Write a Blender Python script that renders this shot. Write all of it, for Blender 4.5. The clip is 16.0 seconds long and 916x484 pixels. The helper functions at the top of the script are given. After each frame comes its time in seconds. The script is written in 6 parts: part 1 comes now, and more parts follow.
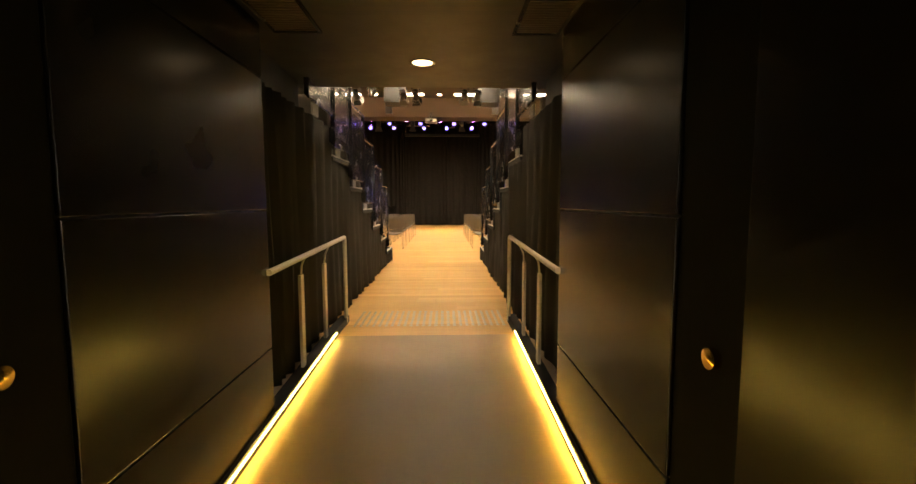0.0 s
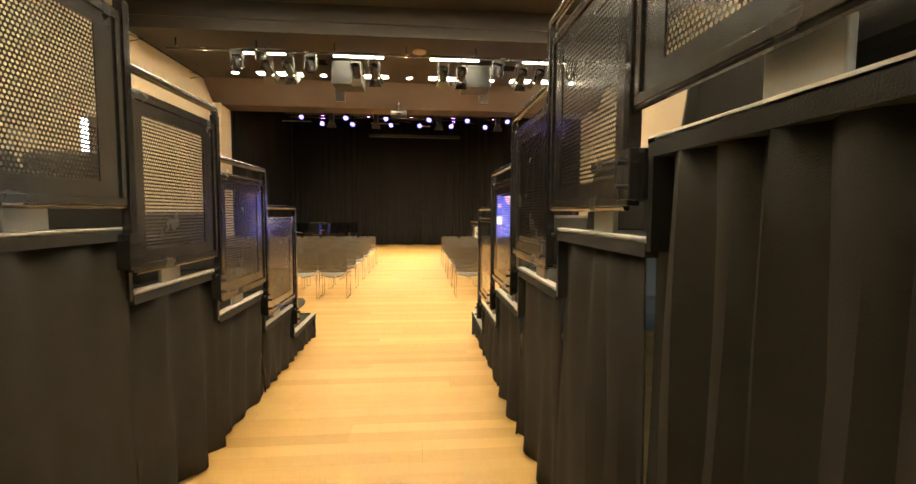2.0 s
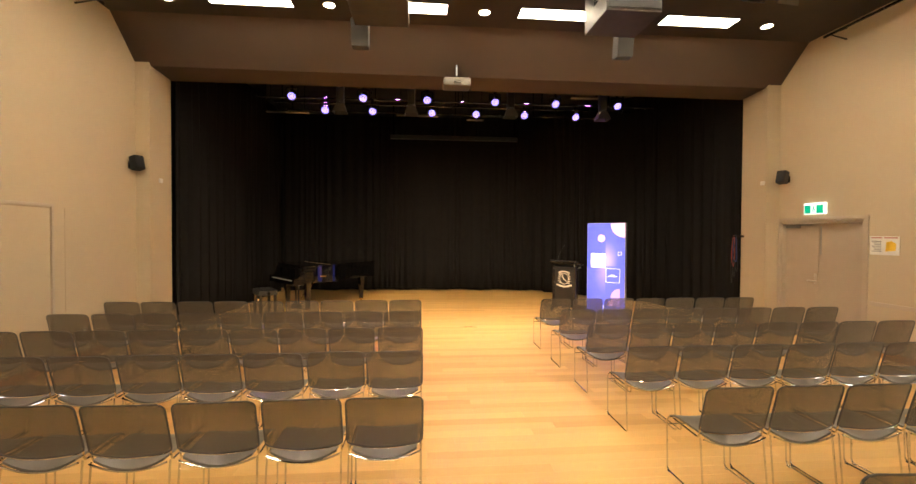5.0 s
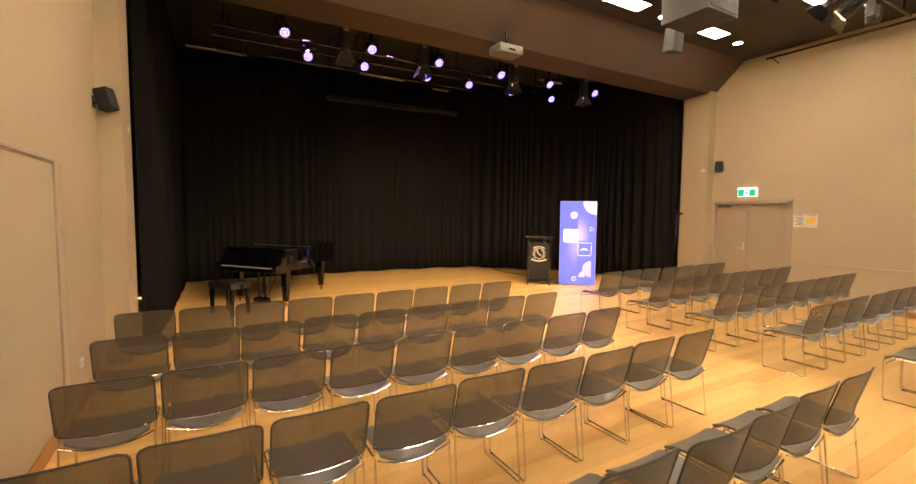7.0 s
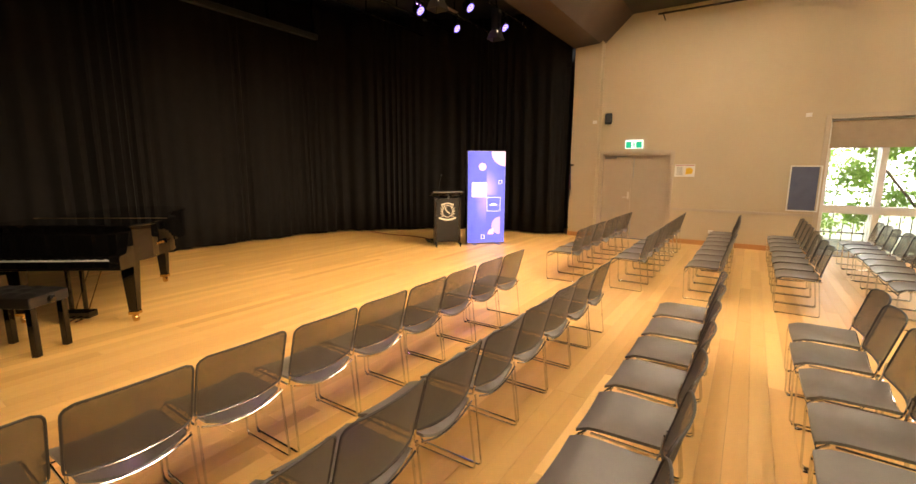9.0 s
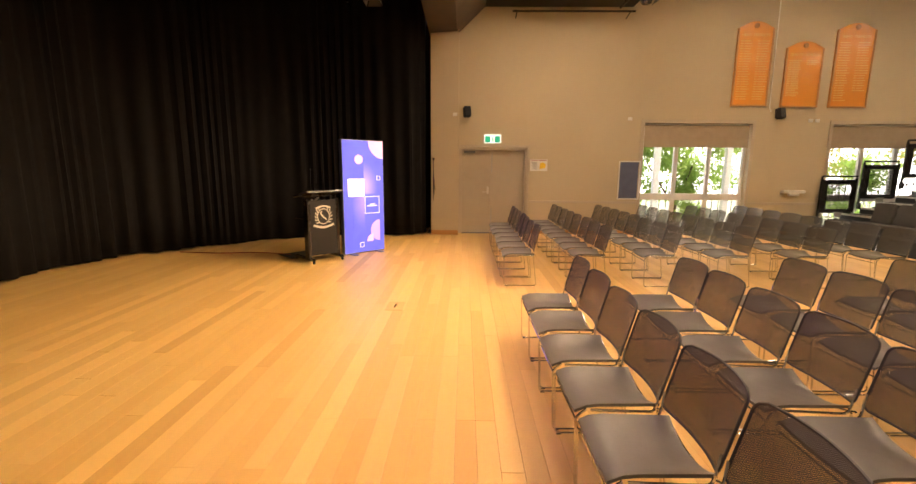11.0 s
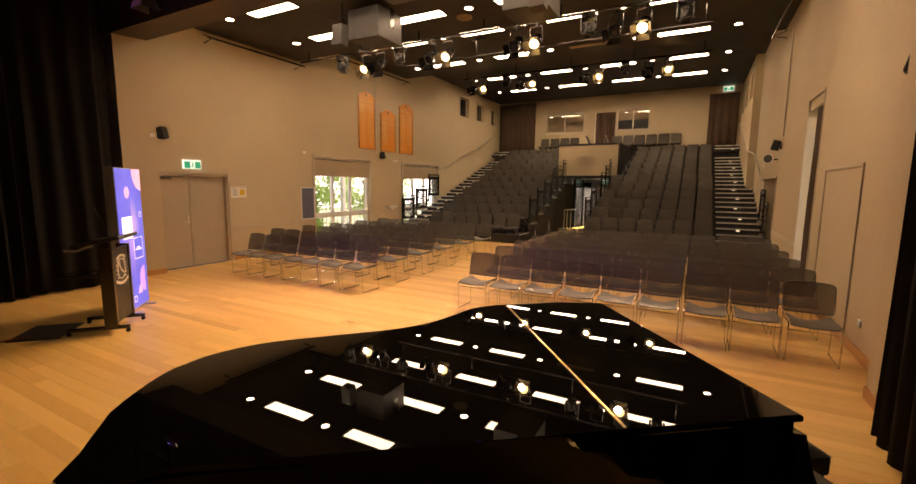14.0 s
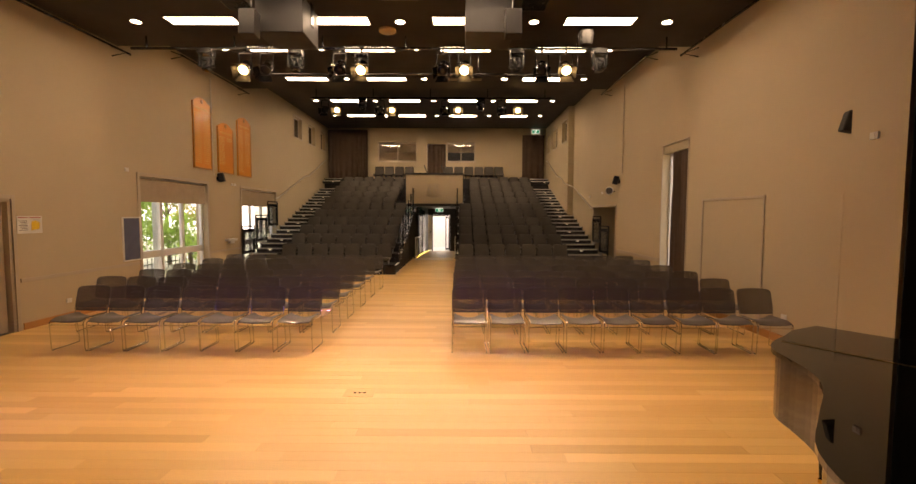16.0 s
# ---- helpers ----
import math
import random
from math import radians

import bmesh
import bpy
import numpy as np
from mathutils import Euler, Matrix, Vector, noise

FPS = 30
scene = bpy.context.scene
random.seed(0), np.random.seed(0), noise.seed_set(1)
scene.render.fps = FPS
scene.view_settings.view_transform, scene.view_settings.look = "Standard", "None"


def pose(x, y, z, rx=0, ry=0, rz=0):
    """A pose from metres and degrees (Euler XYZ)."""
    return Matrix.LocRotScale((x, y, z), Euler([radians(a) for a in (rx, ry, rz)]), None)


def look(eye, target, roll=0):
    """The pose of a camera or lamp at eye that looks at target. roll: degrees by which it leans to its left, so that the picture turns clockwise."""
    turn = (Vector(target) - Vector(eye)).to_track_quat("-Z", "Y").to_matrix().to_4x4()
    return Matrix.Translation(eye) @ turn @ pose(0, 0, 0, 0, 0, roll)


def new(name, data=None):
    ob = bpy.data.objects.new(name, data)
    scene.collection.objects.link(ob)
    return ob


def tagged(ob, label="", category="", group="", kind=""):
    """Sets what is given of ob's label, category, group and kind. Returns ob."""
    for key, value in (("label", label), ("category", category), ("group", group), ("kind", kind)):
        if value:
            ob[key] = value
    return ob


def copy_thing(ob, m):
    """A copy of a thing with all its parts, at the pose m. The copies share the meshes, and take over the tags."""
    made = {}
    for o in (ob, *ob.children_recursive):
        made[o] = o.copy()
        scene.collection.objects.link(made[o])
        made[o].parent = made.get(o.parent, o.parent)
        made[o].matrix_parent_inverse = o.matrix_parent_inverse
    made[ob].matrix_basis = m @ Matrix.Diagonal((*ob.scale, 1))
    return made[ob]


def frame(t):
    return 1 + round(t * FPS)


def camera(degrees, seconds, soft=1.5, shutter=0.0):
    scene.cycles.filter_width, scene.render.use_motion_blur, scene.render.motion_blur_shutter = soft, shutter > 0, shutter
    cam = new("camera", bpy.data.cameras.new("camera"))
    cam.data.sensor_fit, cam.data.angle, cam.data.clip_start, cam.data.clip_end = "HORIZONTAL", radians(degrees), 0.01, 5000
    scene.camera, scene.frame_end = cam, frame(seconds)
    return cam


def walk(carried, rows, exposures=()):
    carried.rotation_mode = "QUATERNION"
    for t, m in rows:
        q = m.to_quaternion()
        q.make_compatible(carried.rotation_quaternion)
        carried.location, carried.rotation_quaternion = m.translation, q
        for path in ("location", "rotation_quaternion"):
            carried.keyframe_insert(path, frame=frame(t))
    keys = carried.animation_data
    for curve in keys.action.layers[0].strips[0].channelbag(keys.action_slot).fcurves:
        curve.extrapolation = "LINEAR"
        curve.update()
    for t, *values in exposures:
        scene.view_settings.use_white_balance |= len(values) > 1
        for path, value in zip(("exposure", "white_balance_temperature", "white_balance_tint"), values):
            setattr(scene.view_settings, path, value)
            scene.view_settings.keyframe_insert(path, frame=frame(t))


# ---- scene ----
cam = camera(92.3, 16.0)
PATH = [
    (0, (0.17, 0.179, 1.244), (0.233, 2.17, 1.067), -0.1),
    (0.5, (0.179, 1.276, 1.363), (0.276, 3.264, 1.171), 0.1),
    (1, (0.214, 2.326, 1.42), (0.335, 4.314, 1.238), -0.2),
    (1.5, (0.274, 3.35, 1.468), (0.427, 5.337, 1.306), -0.0),
    (2, (0.302, 4.326, 1.517), (0.476, 6.314, 1.382), 0.3),
    (2.5, (0.293, 5.364, 1.57), (0.469, 7.353, 1.46), 0.3),
    (3, (0.273, 6.322, 1.598), (0.45, 8.312, 1.509), 0.2),
    (3.5, (0.171, 7.406, 1.597), (0.345, 9.398, 1.553), 0.0),
    (4, (-0.02, 8.381, 1.736), (0.142, 10.374, 1.695), 0.2),
    (4.5, (-0.504, 9.353, 1.819), (-0.325, 11.345, 1.782), 0.1),
    (5, (-0.969, 10.239, 1.83), (-0.797, 12.231, 1.794), 0.3),
    (5.2, (-1.385, 10.575, 1.883), (-1.189, 12.565, 1.841), 0.3),
    (7.5, (-5.256, 12.364, 1.748), (-4.07, 13.963, 1.556), 0.4),
    (8, (-5.485, 13.118, 1.709), (-4.154, 14.589, 1.446), 0.2),
    (8.5, (-5.538, 13.968, 1.713), (-4.049, 15.268, 1.406), 0.2),
    (10.8, (-4.999, 17.886, 1.592), (-3.031, 18.023, 1.263), 0.4),
    (11, (-4.985, 18.053, 1.606), (-3.013, 18.079, 1.275), 0.4),
    (11.5, (-4.696, 18.961, 1.654), (-2.752, 18.634, 1.315), 0.5),
    (12, (-4.536, 19.944, 1.719), (-2.691, 19.251, 1.381), 0.2),
    (12.5, (-4.931, 20.711, 1.832), (-3.23, 19.715, 1.492), 0.2),
    (13, (-4.931, 21.675, 1.84), (-3.447, 20.369, 1.534), 0.3),
    (13.5, (-4.6, 22.568, 1.847), (-3.379, 21.005, 1.588), 0.3),
    (14, (-4.098, 23.336, 1.89), (-3.156, 21.591, 1.636), 0.5),
    (14.5, (-3.404, 23.725, 1.866), (-2.795, 21.835, 1.633), 0.4),
    (15, (-2.585, 23.828, 1.826), (-2.265, 21.861, 1.657), 0.4),
    (15.5, (-1.816, 23.663, 1.86), (-1.652, 21.675, 1.713), 0.3),
    (16, (-1.061, 23.367, 1.874), (-1.051, 21.371, 1.751), 0.2),
]
walk(cam, [(t, look(eye, target, roll)) for t, eye, target, roll in PATH],
     exposures=[(0, 2.8, 7100, 11), (1.5, 3.02, 6450, 2), (2.5, 2.95, 6200, 1), (3.5, 2.55, 6250, 5), (5.2, 2.38, 6300, 10), (7.5, 2.45, 6550, 11), (8.5, 2.4, 6600, 11), (11, 2.1, 7100, 16), (13, 1.68, 7650, 22), (14, 1.74, 7900, 23), (15, 1.76, 7650, 22), (16, 1.5, 7650, 23)])

# ---- world, sun and lamps ----
world = bpy.data.worlds.new("sky")
scene.world = world
world.use_nodes = True
wn = world.node_tree
sky = wn.nodes.new("ShaderNodeTexSky")
sky.sky_type, sky.sun_disc = "NISHITA", False
sky.sun_elevation, sky.sun_rotation = radians(55), radians(190)
wn.links.new(sky.outputs[0], wn.nodes["Background"].inputs[0])
wn.nodes["Background"].inputs[1].default_value = 0.12


def lamp(name, kind, m, energy, colour, **more):
    data = bpy.data.lights.new(name, kind)
    data.energy, data.color = energy, colour
    if kind == "SPOT":
        data.spot_size, data.spot_blend, data.shadow_soft_size = more.get("size", 1), more.get("blend", 0.5), more.get("soft", 0.08)
    if kind == "SUN":
        data.angle = radians(0.6)
    if kind == "AREA":
        data.shape, data.size, data.size_y = "RECTANGLE", more["wide"], more["high"]
    ob = new(name, data)
    ob.matrix_world = m
    return ob


lamp("sun", "SUN", look((-3, -15, 22), (0, 0, 0)), 5.0, (1.0, 0.95, 0.86))
WARM, PURPLE = (1.0, 0.74, 0.46), (0.5, 0.16, 0.9)
PANEL_LIGHT, DOWN_LIGHT, STRIP_LIGHT = 6.6, 30.0, 10.5


# ---- materials ----
def material(name, colour, rough=0.5, metal=0.0, colour2=None, scale=6.0, fine=90.0, bump=0.0, emit=None, power=0.0, coat=0.0, spread=0.12, rough_spread=0.08, stretch=None, spec=None):
    m = bpy.data.materials.new(name)
    m.use_nodes = True
    nt = m.node_tree
    b = nt.nodes["Principled BSDF"]
    b.inputs["Metallic"].default_value = metal
    b.inputs["Coat Weight"].default_value = coat
    b.inputs["Coat Roughness"].default_value = 0.08
    if spec is not None:
        b.inputs["Specular IOR Level"].default_value = spec
    co = nt.nodes.new("ShaderNodeTexCoord")
    mp = nt.nodes.new("ShaderNodeMapping")
    if stretch:
        mp.inputs["Scale"].default_value = stretch
    nt.links.new(co.outputs["Object"], mp.inputs["Vector"])
    n1, n2 = nt.nodes.new("ShaderNodeTexNoise"), nt.nodes.new("ShaderNodeTexNoise")
    n1.inputs["Scale"].default_value, n2.inputs["Scale"].default_value = scale, fine
    n1.inputs["Detail"].default_value, n2.inputs["Detail"].default_value = 3, 2
    for n in (n1, n2):
        nt.links.new(mp.outputs[0], n.inputs["Vector"])
    mix = nt.nodes.new("ShaderNodeMix")
    mix.data_type = "RGBA"
    c2 = colour2 or tuple(c * (1 - 2 * spread) for c in colour)
    c1 = colour if colour2 else tuple(min(1, c * (1 + spread)) for c in colour)
    mix.inputs[6].default_value, mix.inputs[7].default_value = (*c1, 1), (*c2, 1)
    add = nt.nodes.new("ShaderNodeMath")
    add.operation = "MULTIPLY_ADD"
    add.inputs[1].default_value, add.inputs[2].default_value = 0.3, 0.0
    nt.links.new(n2.outputs[0], add.inputs[0])
    add2 = nt.nodes.new("ShaderNodeMath")
    add2.operation = "MULTIPLY_ADD"
    add2.inputs[1].default_value = 0.7
    nt.links.new(n1.outputs[0], add2.inputs[0])
    nt.links.new(add.outputs[0], add2.inputs[2])
    nt.links.new(add2.outputs[0], mix.inputs[0])
    nt.links.new(mix.outputs[2], b.inputs["Base Color"])
    r = nt.nodes.new("ShaderNodeMapRange")
    r.inputs["To Min"].default_value, r.inputs["To Max"].default_value = max(0.0, rough - rough_spread), min(1, rough + rough_spread)
    nt.links.new(n1.outputs[0], r.inputs[0])
    nt.links.new(r.outputs[0], b.inputs["Roughness"])
    if bump:
        bp = nt.nodes.new("ShaderNodeBump")
        bp.inputs["Strength"].default_value, bp.inputs["Distance"].default_value = 1.0, bump
        nt.links.new(n2.outputs[0], bp.inputs["Height"])
        nt.links.new(bp.outputs[0], b.inputs["Normal"])
    if emit:
        b.inputs["Emission Color"].default_value, b.inputs["Emission Strength"].default_value = (*emit, 1), power
    return m


def woven(m, pitch, solid):
    """Small open holes in a grid of the given pitch; solid is the share of thread in the sine product."""
    nt = m.node_tree
    out, b = nt.nodes["Material Output"], nt.nodes["Principled BSDF"]
    co, sep = nt.nodes.new("ShaderNodeTexCoord"), nt.nodes.new("ShaderNodeSeparateXYZ")
    nt.links.new(co.outputs["Object"], sep.inputs[0])

    def calc(op, first, second):
        n = nt.nodes.new("ShaderNodeMath")
        n.operation = op
        for k, v in enumerate((first, second)):
            if v is None:
                continue
            if isinstance(v, float):
                n.inputs[k].default_value = v
            else:
                nt.links.new(v, n.inputs[k])
        return n.outputs[0]
    waves = [calc("SINE", calc("MULTIPLY", sep.outputs[k], 2 * math.pi / pitch), None) for k in (0, 2)]
    hole = calc("GREATER_THAN", calc("MULTIPLY", waves[0], waves[1]), solid)
    t, mx = nt.nodes.new("ShaderNodeBsdfTransparent"), nt.nodes.new("ShaderNodeMixShader")
    nt.links.new(hole, mx.inputs[0])
    nt.links.new(b.outputs[0], mx.inputs[1])
    nt.links.new(t.outputs[0], mx.inputs[2])
    nt.links.new(mx.outputs[0], out.inputs[0])
    return m


def leafy(m):
    """Lets daylight through a leaf."""
    nt = m.node_tree
    out, b = nt.nodes["Material Output"], nt.nodes["Principled BSDF"]
    t, mx = nt.nodes.new("ShaderNodeBsdfTranslucent"), nt.nodes.new("ShaderNodeMixShader")
    mx.inputs[0].default_value = 0.5
    nt.links.new(b.inputs["Base Color"].links[0].from_socket, t.inputs["Color"])
    nt.links.new(b.outputs[0], mx.inputs[1])
    nt.links.new(t.outputs[0], mx.inputs[2])
    nt.links.new(mx.outputs[0], out.inputs[0])
    return m


def timber(name, light, mid, dark, rough, stretch, coat=0.2):
    m = material(name, light, rough, 0, dark, 2.2, 26, 0.0004, coat=coat, stretch=stretch, rough_spread=0.06)
    nt = m.node_tree
    b = nt.nodes["Principled BSDF"]
    base = b.inputs["Base Color"].links[0].from_socket
    oi, ge = nt.nodes.new("ShaderNodeObjectInfo"), nt.nodes.new("ShaderNodeNewGeometry")
    s = nt.nodes.new("ShaderNodeMath")
    s.operation = "ADD"
    f = nt.nodes.new("ShaderNodeMath")
    f.operation = "FRACT"
    nt.links.new(oi.outputs["Random"], s.inputs[0])
    nt.links.new(ge.outputs["Random Per Island"], s.inputs[1])
    nt.links.new(s.outputs[0], f.inputs[0])
    ramp = nt.nodes.new("ShaderNodeValToRGB")
    e = ramp.color_ramp.elements
    e[0].color, e[1].color = (*mid, 1), (*light, 1)
    e[0].position, e[1].position = 0.0, 0.38
    for place, shade in ((0.62, mid), (0.8, tuple(min(0.95, c * 1.12) for c in light)), (0.93, mid), (1.0, dark)):
        e.new(place).color = (*shade, 1)
    nt.links.new(f.outputs[0], ramp.inputs[0])
    mx = nt.nodes.new("ShaderNodeMix")
    mx.data_type = "RGBA"
    mx.inputs[0].default_value = 0.68
    nt.links.new(base, mx.inputs[6])
    nt.links.new(ramp.outputs[0], mx.inputs[7])
    nt.links.new(mx.outputs[2], b.inputs["Base Color"])
    # each board has its own stretch of grain
    mp = next(n for n in nt.nodes if n.bl_idname == "ShaderNodeMapping")
    cm = nt.nodes.new("ShaderNodeCombineXYZ")
    k = nt.nodes.new("ShaderNodeMath")
    k.operation, k.inputs[1].default_value = "MULTIPLY", 40
    nt.links.new(f.outputs[0], k.inputs[0])
    for i in range(3):
        nt.links.new(k.outputs[0], cm.inputs[i])
    nt.links.new(cm.outputs[0], mp.inputs["Location"])
    return m


M_FLOOR = timber("floor_timber", (0.82, 0.525, 0.185), (0.70, 0.395, 0.115), (0.62, 0.335, 0.092), 0.43, (0.7, 9, 1), 0.0)
M_SKIRT = timber("skirting_timber", (0.5, 0.24, 0.07), (0.45, 0.2, 0.06), (0.36, 0.15, 0.04), 0.4, (4, 0.6, 4))
M_BOARD = timber("honour_board_timber", (0.74, 0.29, 0.012), (0.66, 0.24, 0.010), (0.54, 0.17, 0.008), 0.32, (6, 6, 0.6))
M_GOLD = material("gold_lettering", (0.8, 0.55, 0.2), 0.4, 0.3)
M_WALL = material("beige_wall_paint", (0.50, 0.405, 0.265), 0.75, 0, None, 0.8, 60, 0.0006, spread=0.05)
M_TRIM = material("beige_gloss_paint", (0.47, 0.385, 0.28), 0.45, spread=0.05)
M_DOOR = material("beige_door_paint", (0.44, 0.36, 0.26), 0.5, spread=0.05)
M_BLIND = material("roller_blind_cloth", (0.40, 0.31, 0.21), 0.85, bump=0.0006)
M_CEIL = material("dark_brown_ceiling_paint", (0.031, 0.024, 0.018), 0.6, spread=0.1, scale=1.5)
M_BEAM = material("brown_beam_paint", (0.075, 0.052, 0.037), 0.6, spread=0.1, scale=1.5)
M_BLACK = material("black_paint", (0.008, 0.0075, 0.007), 0.45)
M_STEEL = material("black_powder_coat", (0.017, 0.0155, 0.0145), 0.25, 0.0, coat=0.3)
M_MATT = material("stage_black", (0.016, 0.015, 0.014), 0.9)
M_DRAPE = material("black_drape_cloth", (0.044, 0.039, 0.032), 0.95, bump=0.001, spec=0.15, fine=300)
M_CURTAIN = material("black_velvet", (0.0115, 0.0105, 0.0098), 0.95, bump=0.001, spec=0.08, fine=300)
M_BROWNCURT = material("brown_curtain_cloth", (0.10, 0.066, 0.047), 0.9, bump=0.001, spec=0.2, fine=300)
M_PANEL = material("black_satin_panel", (0.006, 0.005, 0.004), 0.25, rough_spread=0.05, scale=3.0, bump=0.00008, fine=60)
M_JAMB = material("dull_black_jamb", (0.004, 0.0036, 0.003), 0.8, spec=0.15)
M_CONCRETE = material("polished_concrete", (0.50, 0.335, 0.18), 0.42, 0, (0.37, 0.245, 0.125), 1.6, 40, 0.0004)
M_STAINLESS = material("brushed_stainless", (0.62, 0.57, 0.49), 0.33, 1.0, spread=0.03, rough_spread=0.03)
M_CHROME = material("chrome", (0.75, 0.73, 0.70), 0.09, 1.0, rough_spread=0.03)
M_SEAT = material("grey_plastic_seat", (0.155, 0.135, 0.115), 0.36, bump=0.0002)
M_MESHRIM = material("grey_mesh_frame", (0.06, 0.055, 0.052), 0.45)
M_MESH = woven(material("grey_chair_mesh", (0.094, 0.079, 0.058), 0.55, fine=400, bump=0.0004), 0.0075, 0.50)
M_CLOTH = material("charcoal_upholstery", (0.092, 0.083, 0.071), 0.92, bump=0.0012, fine=260, spec=0.25)
M_TREAD = material("dark_grey_carpet", (0.03, 0.028, 0.026), 0.95, bump=0.002, fine=220)
M_NOSE = material("pale_aluminium_nosing", (0.66, 0.63, 0.57), 0.5, 0.3)
M_BRACKET = material("galvanised_bracket", (0.40, 0.39, 0.35), 0.45, 0.7)
M_LACQUER = material("black_piano_lacquer", (0.004, 0.0037, 0.0035), 0.012, spread=0.05, rough_spread=0.008)
M_BRASS = material("polished_brass", (0.75, 0.5, 0.18), 0.2, 1.0)
M_HINGE = material("dull_brass_hinge", (0.42, 0.27, 0.10), 0.42, 1.0)
M_IVORY = material("white_piano_keys", (0.75, 0.71, 0.62), 0.25)
M_LEATHER = material("black_leather", (0.015, 0.013, 0.012), 0.4, bump=0.001)
M_SPK = material("dark_grey_speaker_box", (0.045, 0.042, 0.04), 0.5)
M_GRILLE = material("black_speaker_grille", (0.012, 0.012, 0.012), 0.7, bump=0.001, fine=500)
M_WHITE = material("white_plastic", (0.72, 0.70, 0.66), 0.4)
M_SILVER = material("grey_projector_plastic", (0.16, 0.15, 0.13), 0.4)
M_RUBBER = material("black_rubber", (0.01, 0.01, 0.01), 0.7)
M_BLUE = material("blue_grey_felt", (0.10, 0.11, 0.17), 0.9, bump=0.001)
M_PAPER = material("white_paper", (0.75, 0.72, 0.66), 0.6)
M_YELLOW = material("yellow_print", (0.85, 0.55, 0.03), 0.6)
M_RED = material("red_print", (0.4, 0.05, 0.04), 0.6)
M_ORANGE = material("orange_plastic", (0.8, 0.2, 0.03), 0.5)
M_EXIT = material("exit_sign_green", (0.0, 0.25, 0.13), 0.4, emit=(0.0, 0.42, 0.2), power=0.2)
M_EXITW = material("exit_sign_white", (0.8, 0.8, 0.8), 0.4, emit=(0.8, 1.0, 0.92), power=0.28)
M_TUBE = material("light_panel_diffuser", (0.9, 0.9, 0.9), 0.5, emit=(1.0, 0.81, 0.57), power=PANEL_LIGHT)
# same panel glow with added power, to brighten the back of the hall
M_TUBEBOOST = material("boosted_panel_diffuser", (0.9, 0.9, 0.9), 0.5, emit=(1.0, 0.81, 0.57), power=PANEL_LIGHT * 1.9)
M_DOWN = material("downlight_glow", (0.9, 0.9, 0.9), 0.5, emit=(1.0, 0.82, 0.56), power=DOWN_LIGHT)
M_STRIP = material("yellow_strip_light", (0.9, 0.7, 0.3), 0.5, emit=(1.0, 0.66, 0.12), power=STRIP_LIGHT)
M_LENS = material("lit_stage_lens", (0.9, 0.8, 0.6), 0.3, emit=(1.0, 0.66, 0.26), power=6.0)
M_DARKLENS = material("dark_glass_lens", (0.02, 0.02, 0.025), 0.05)
M_LED = material("purple_led_lens", (0.5, 0.4, 0.9), 0.3, emit=(0.20, 0.15, 1.0), power=1.5)
M_TUNNEL = material("tunnel_downlight_lens", (0.9, 0.85, 0.7), 0.4, emit=(1.0, 0.74, 0.42), power=0.8)
M_STEPLED = material("step_light", (0.9, 0.85, 0.7), 0.4, emit=(1.0, 0.9, 0.65), power=0.45)
M_BLUEFACE = material("lit_blue_banner", (0.1, 0.12, 0.6), 0.5, emit=(0.075, 0.10, 0.80), power=0.26)
M_VIOLET = material("lit_violet_print", (0.5, 0.35, 0.8), 0.5, emit=(0.5, 0.28, 0.9), power=0.26)
M_PINK = material("lit_pink_print", (0.8, 0.5, 0.7), 0.5, emit=(0.86, 0.42, 0.72), power=0.26)
M_GLOWW = material("lit_white_print", (0.9, 0.9, 0.9), 0.5, emit=(1.0, 0.97, 1.0), power=0.32)
M_ALU = material("satin_aluminium", (0.55, 0.54, 0.52), 0.35, 0.9)
M_FRAMEW = material("white_window_frame", (0.74, 0.72, 0.66), 0.45)
M_TRUNK = material("bark", (0.12, 0.085, 0.055), 0.9, bump=0.01, fine=30)
M_LEAF = leafy(material("leaf_green", (0.16, 0.30, 0.05), 0.5, 0, (0.32, 0.46, 0.10), 2.0, 20))
M_LEAF2 = leafy(material("yellow_leaf", (0.45, 0.36, 0.07), 0.5, 0, (0.25, 0.30, 0.06), 2.0, 20))
M_GROUND = material("garden_ground", (0.22, 0.20, 0.16), 0.9, 0, (0.10, 0.14, 0.05), 0.5, 8)
M_PALE = material("pale_plaster", (0.75, 0.74, 0.72), 0.8)
M_REDCABLE = material("red_cable", (0.35, 0.04, 0.02), 0.5)


def glass(name="window_glass", shine=0.05):
    m = bpy.data.materials.new(name)
    m.use_nodes = True
    nt = m.node_tree
    out = nt.nodes["Material Output"]
    t, g, mx = (nt.nodes.new(n) for n in ("ShaderNodeBsdfTransparent", "ShaderNodeBsdfGlossy", "ShaderNodeMixShader"))
    g.inputs["Roughness"].default_value = 0.01
    mx.inputs[0].default_value = shine
    nt.links.new(t.outputs[0], mx.inputs[1])
    nt.links.new(g.outputs[0], mx.inputs[2])
    nt.links.new(mx.outputs[0], out.inputs[0])
    return m


M_GLASS = glass()
M_GLASS2 = glass("control_room_glass", 0.12)


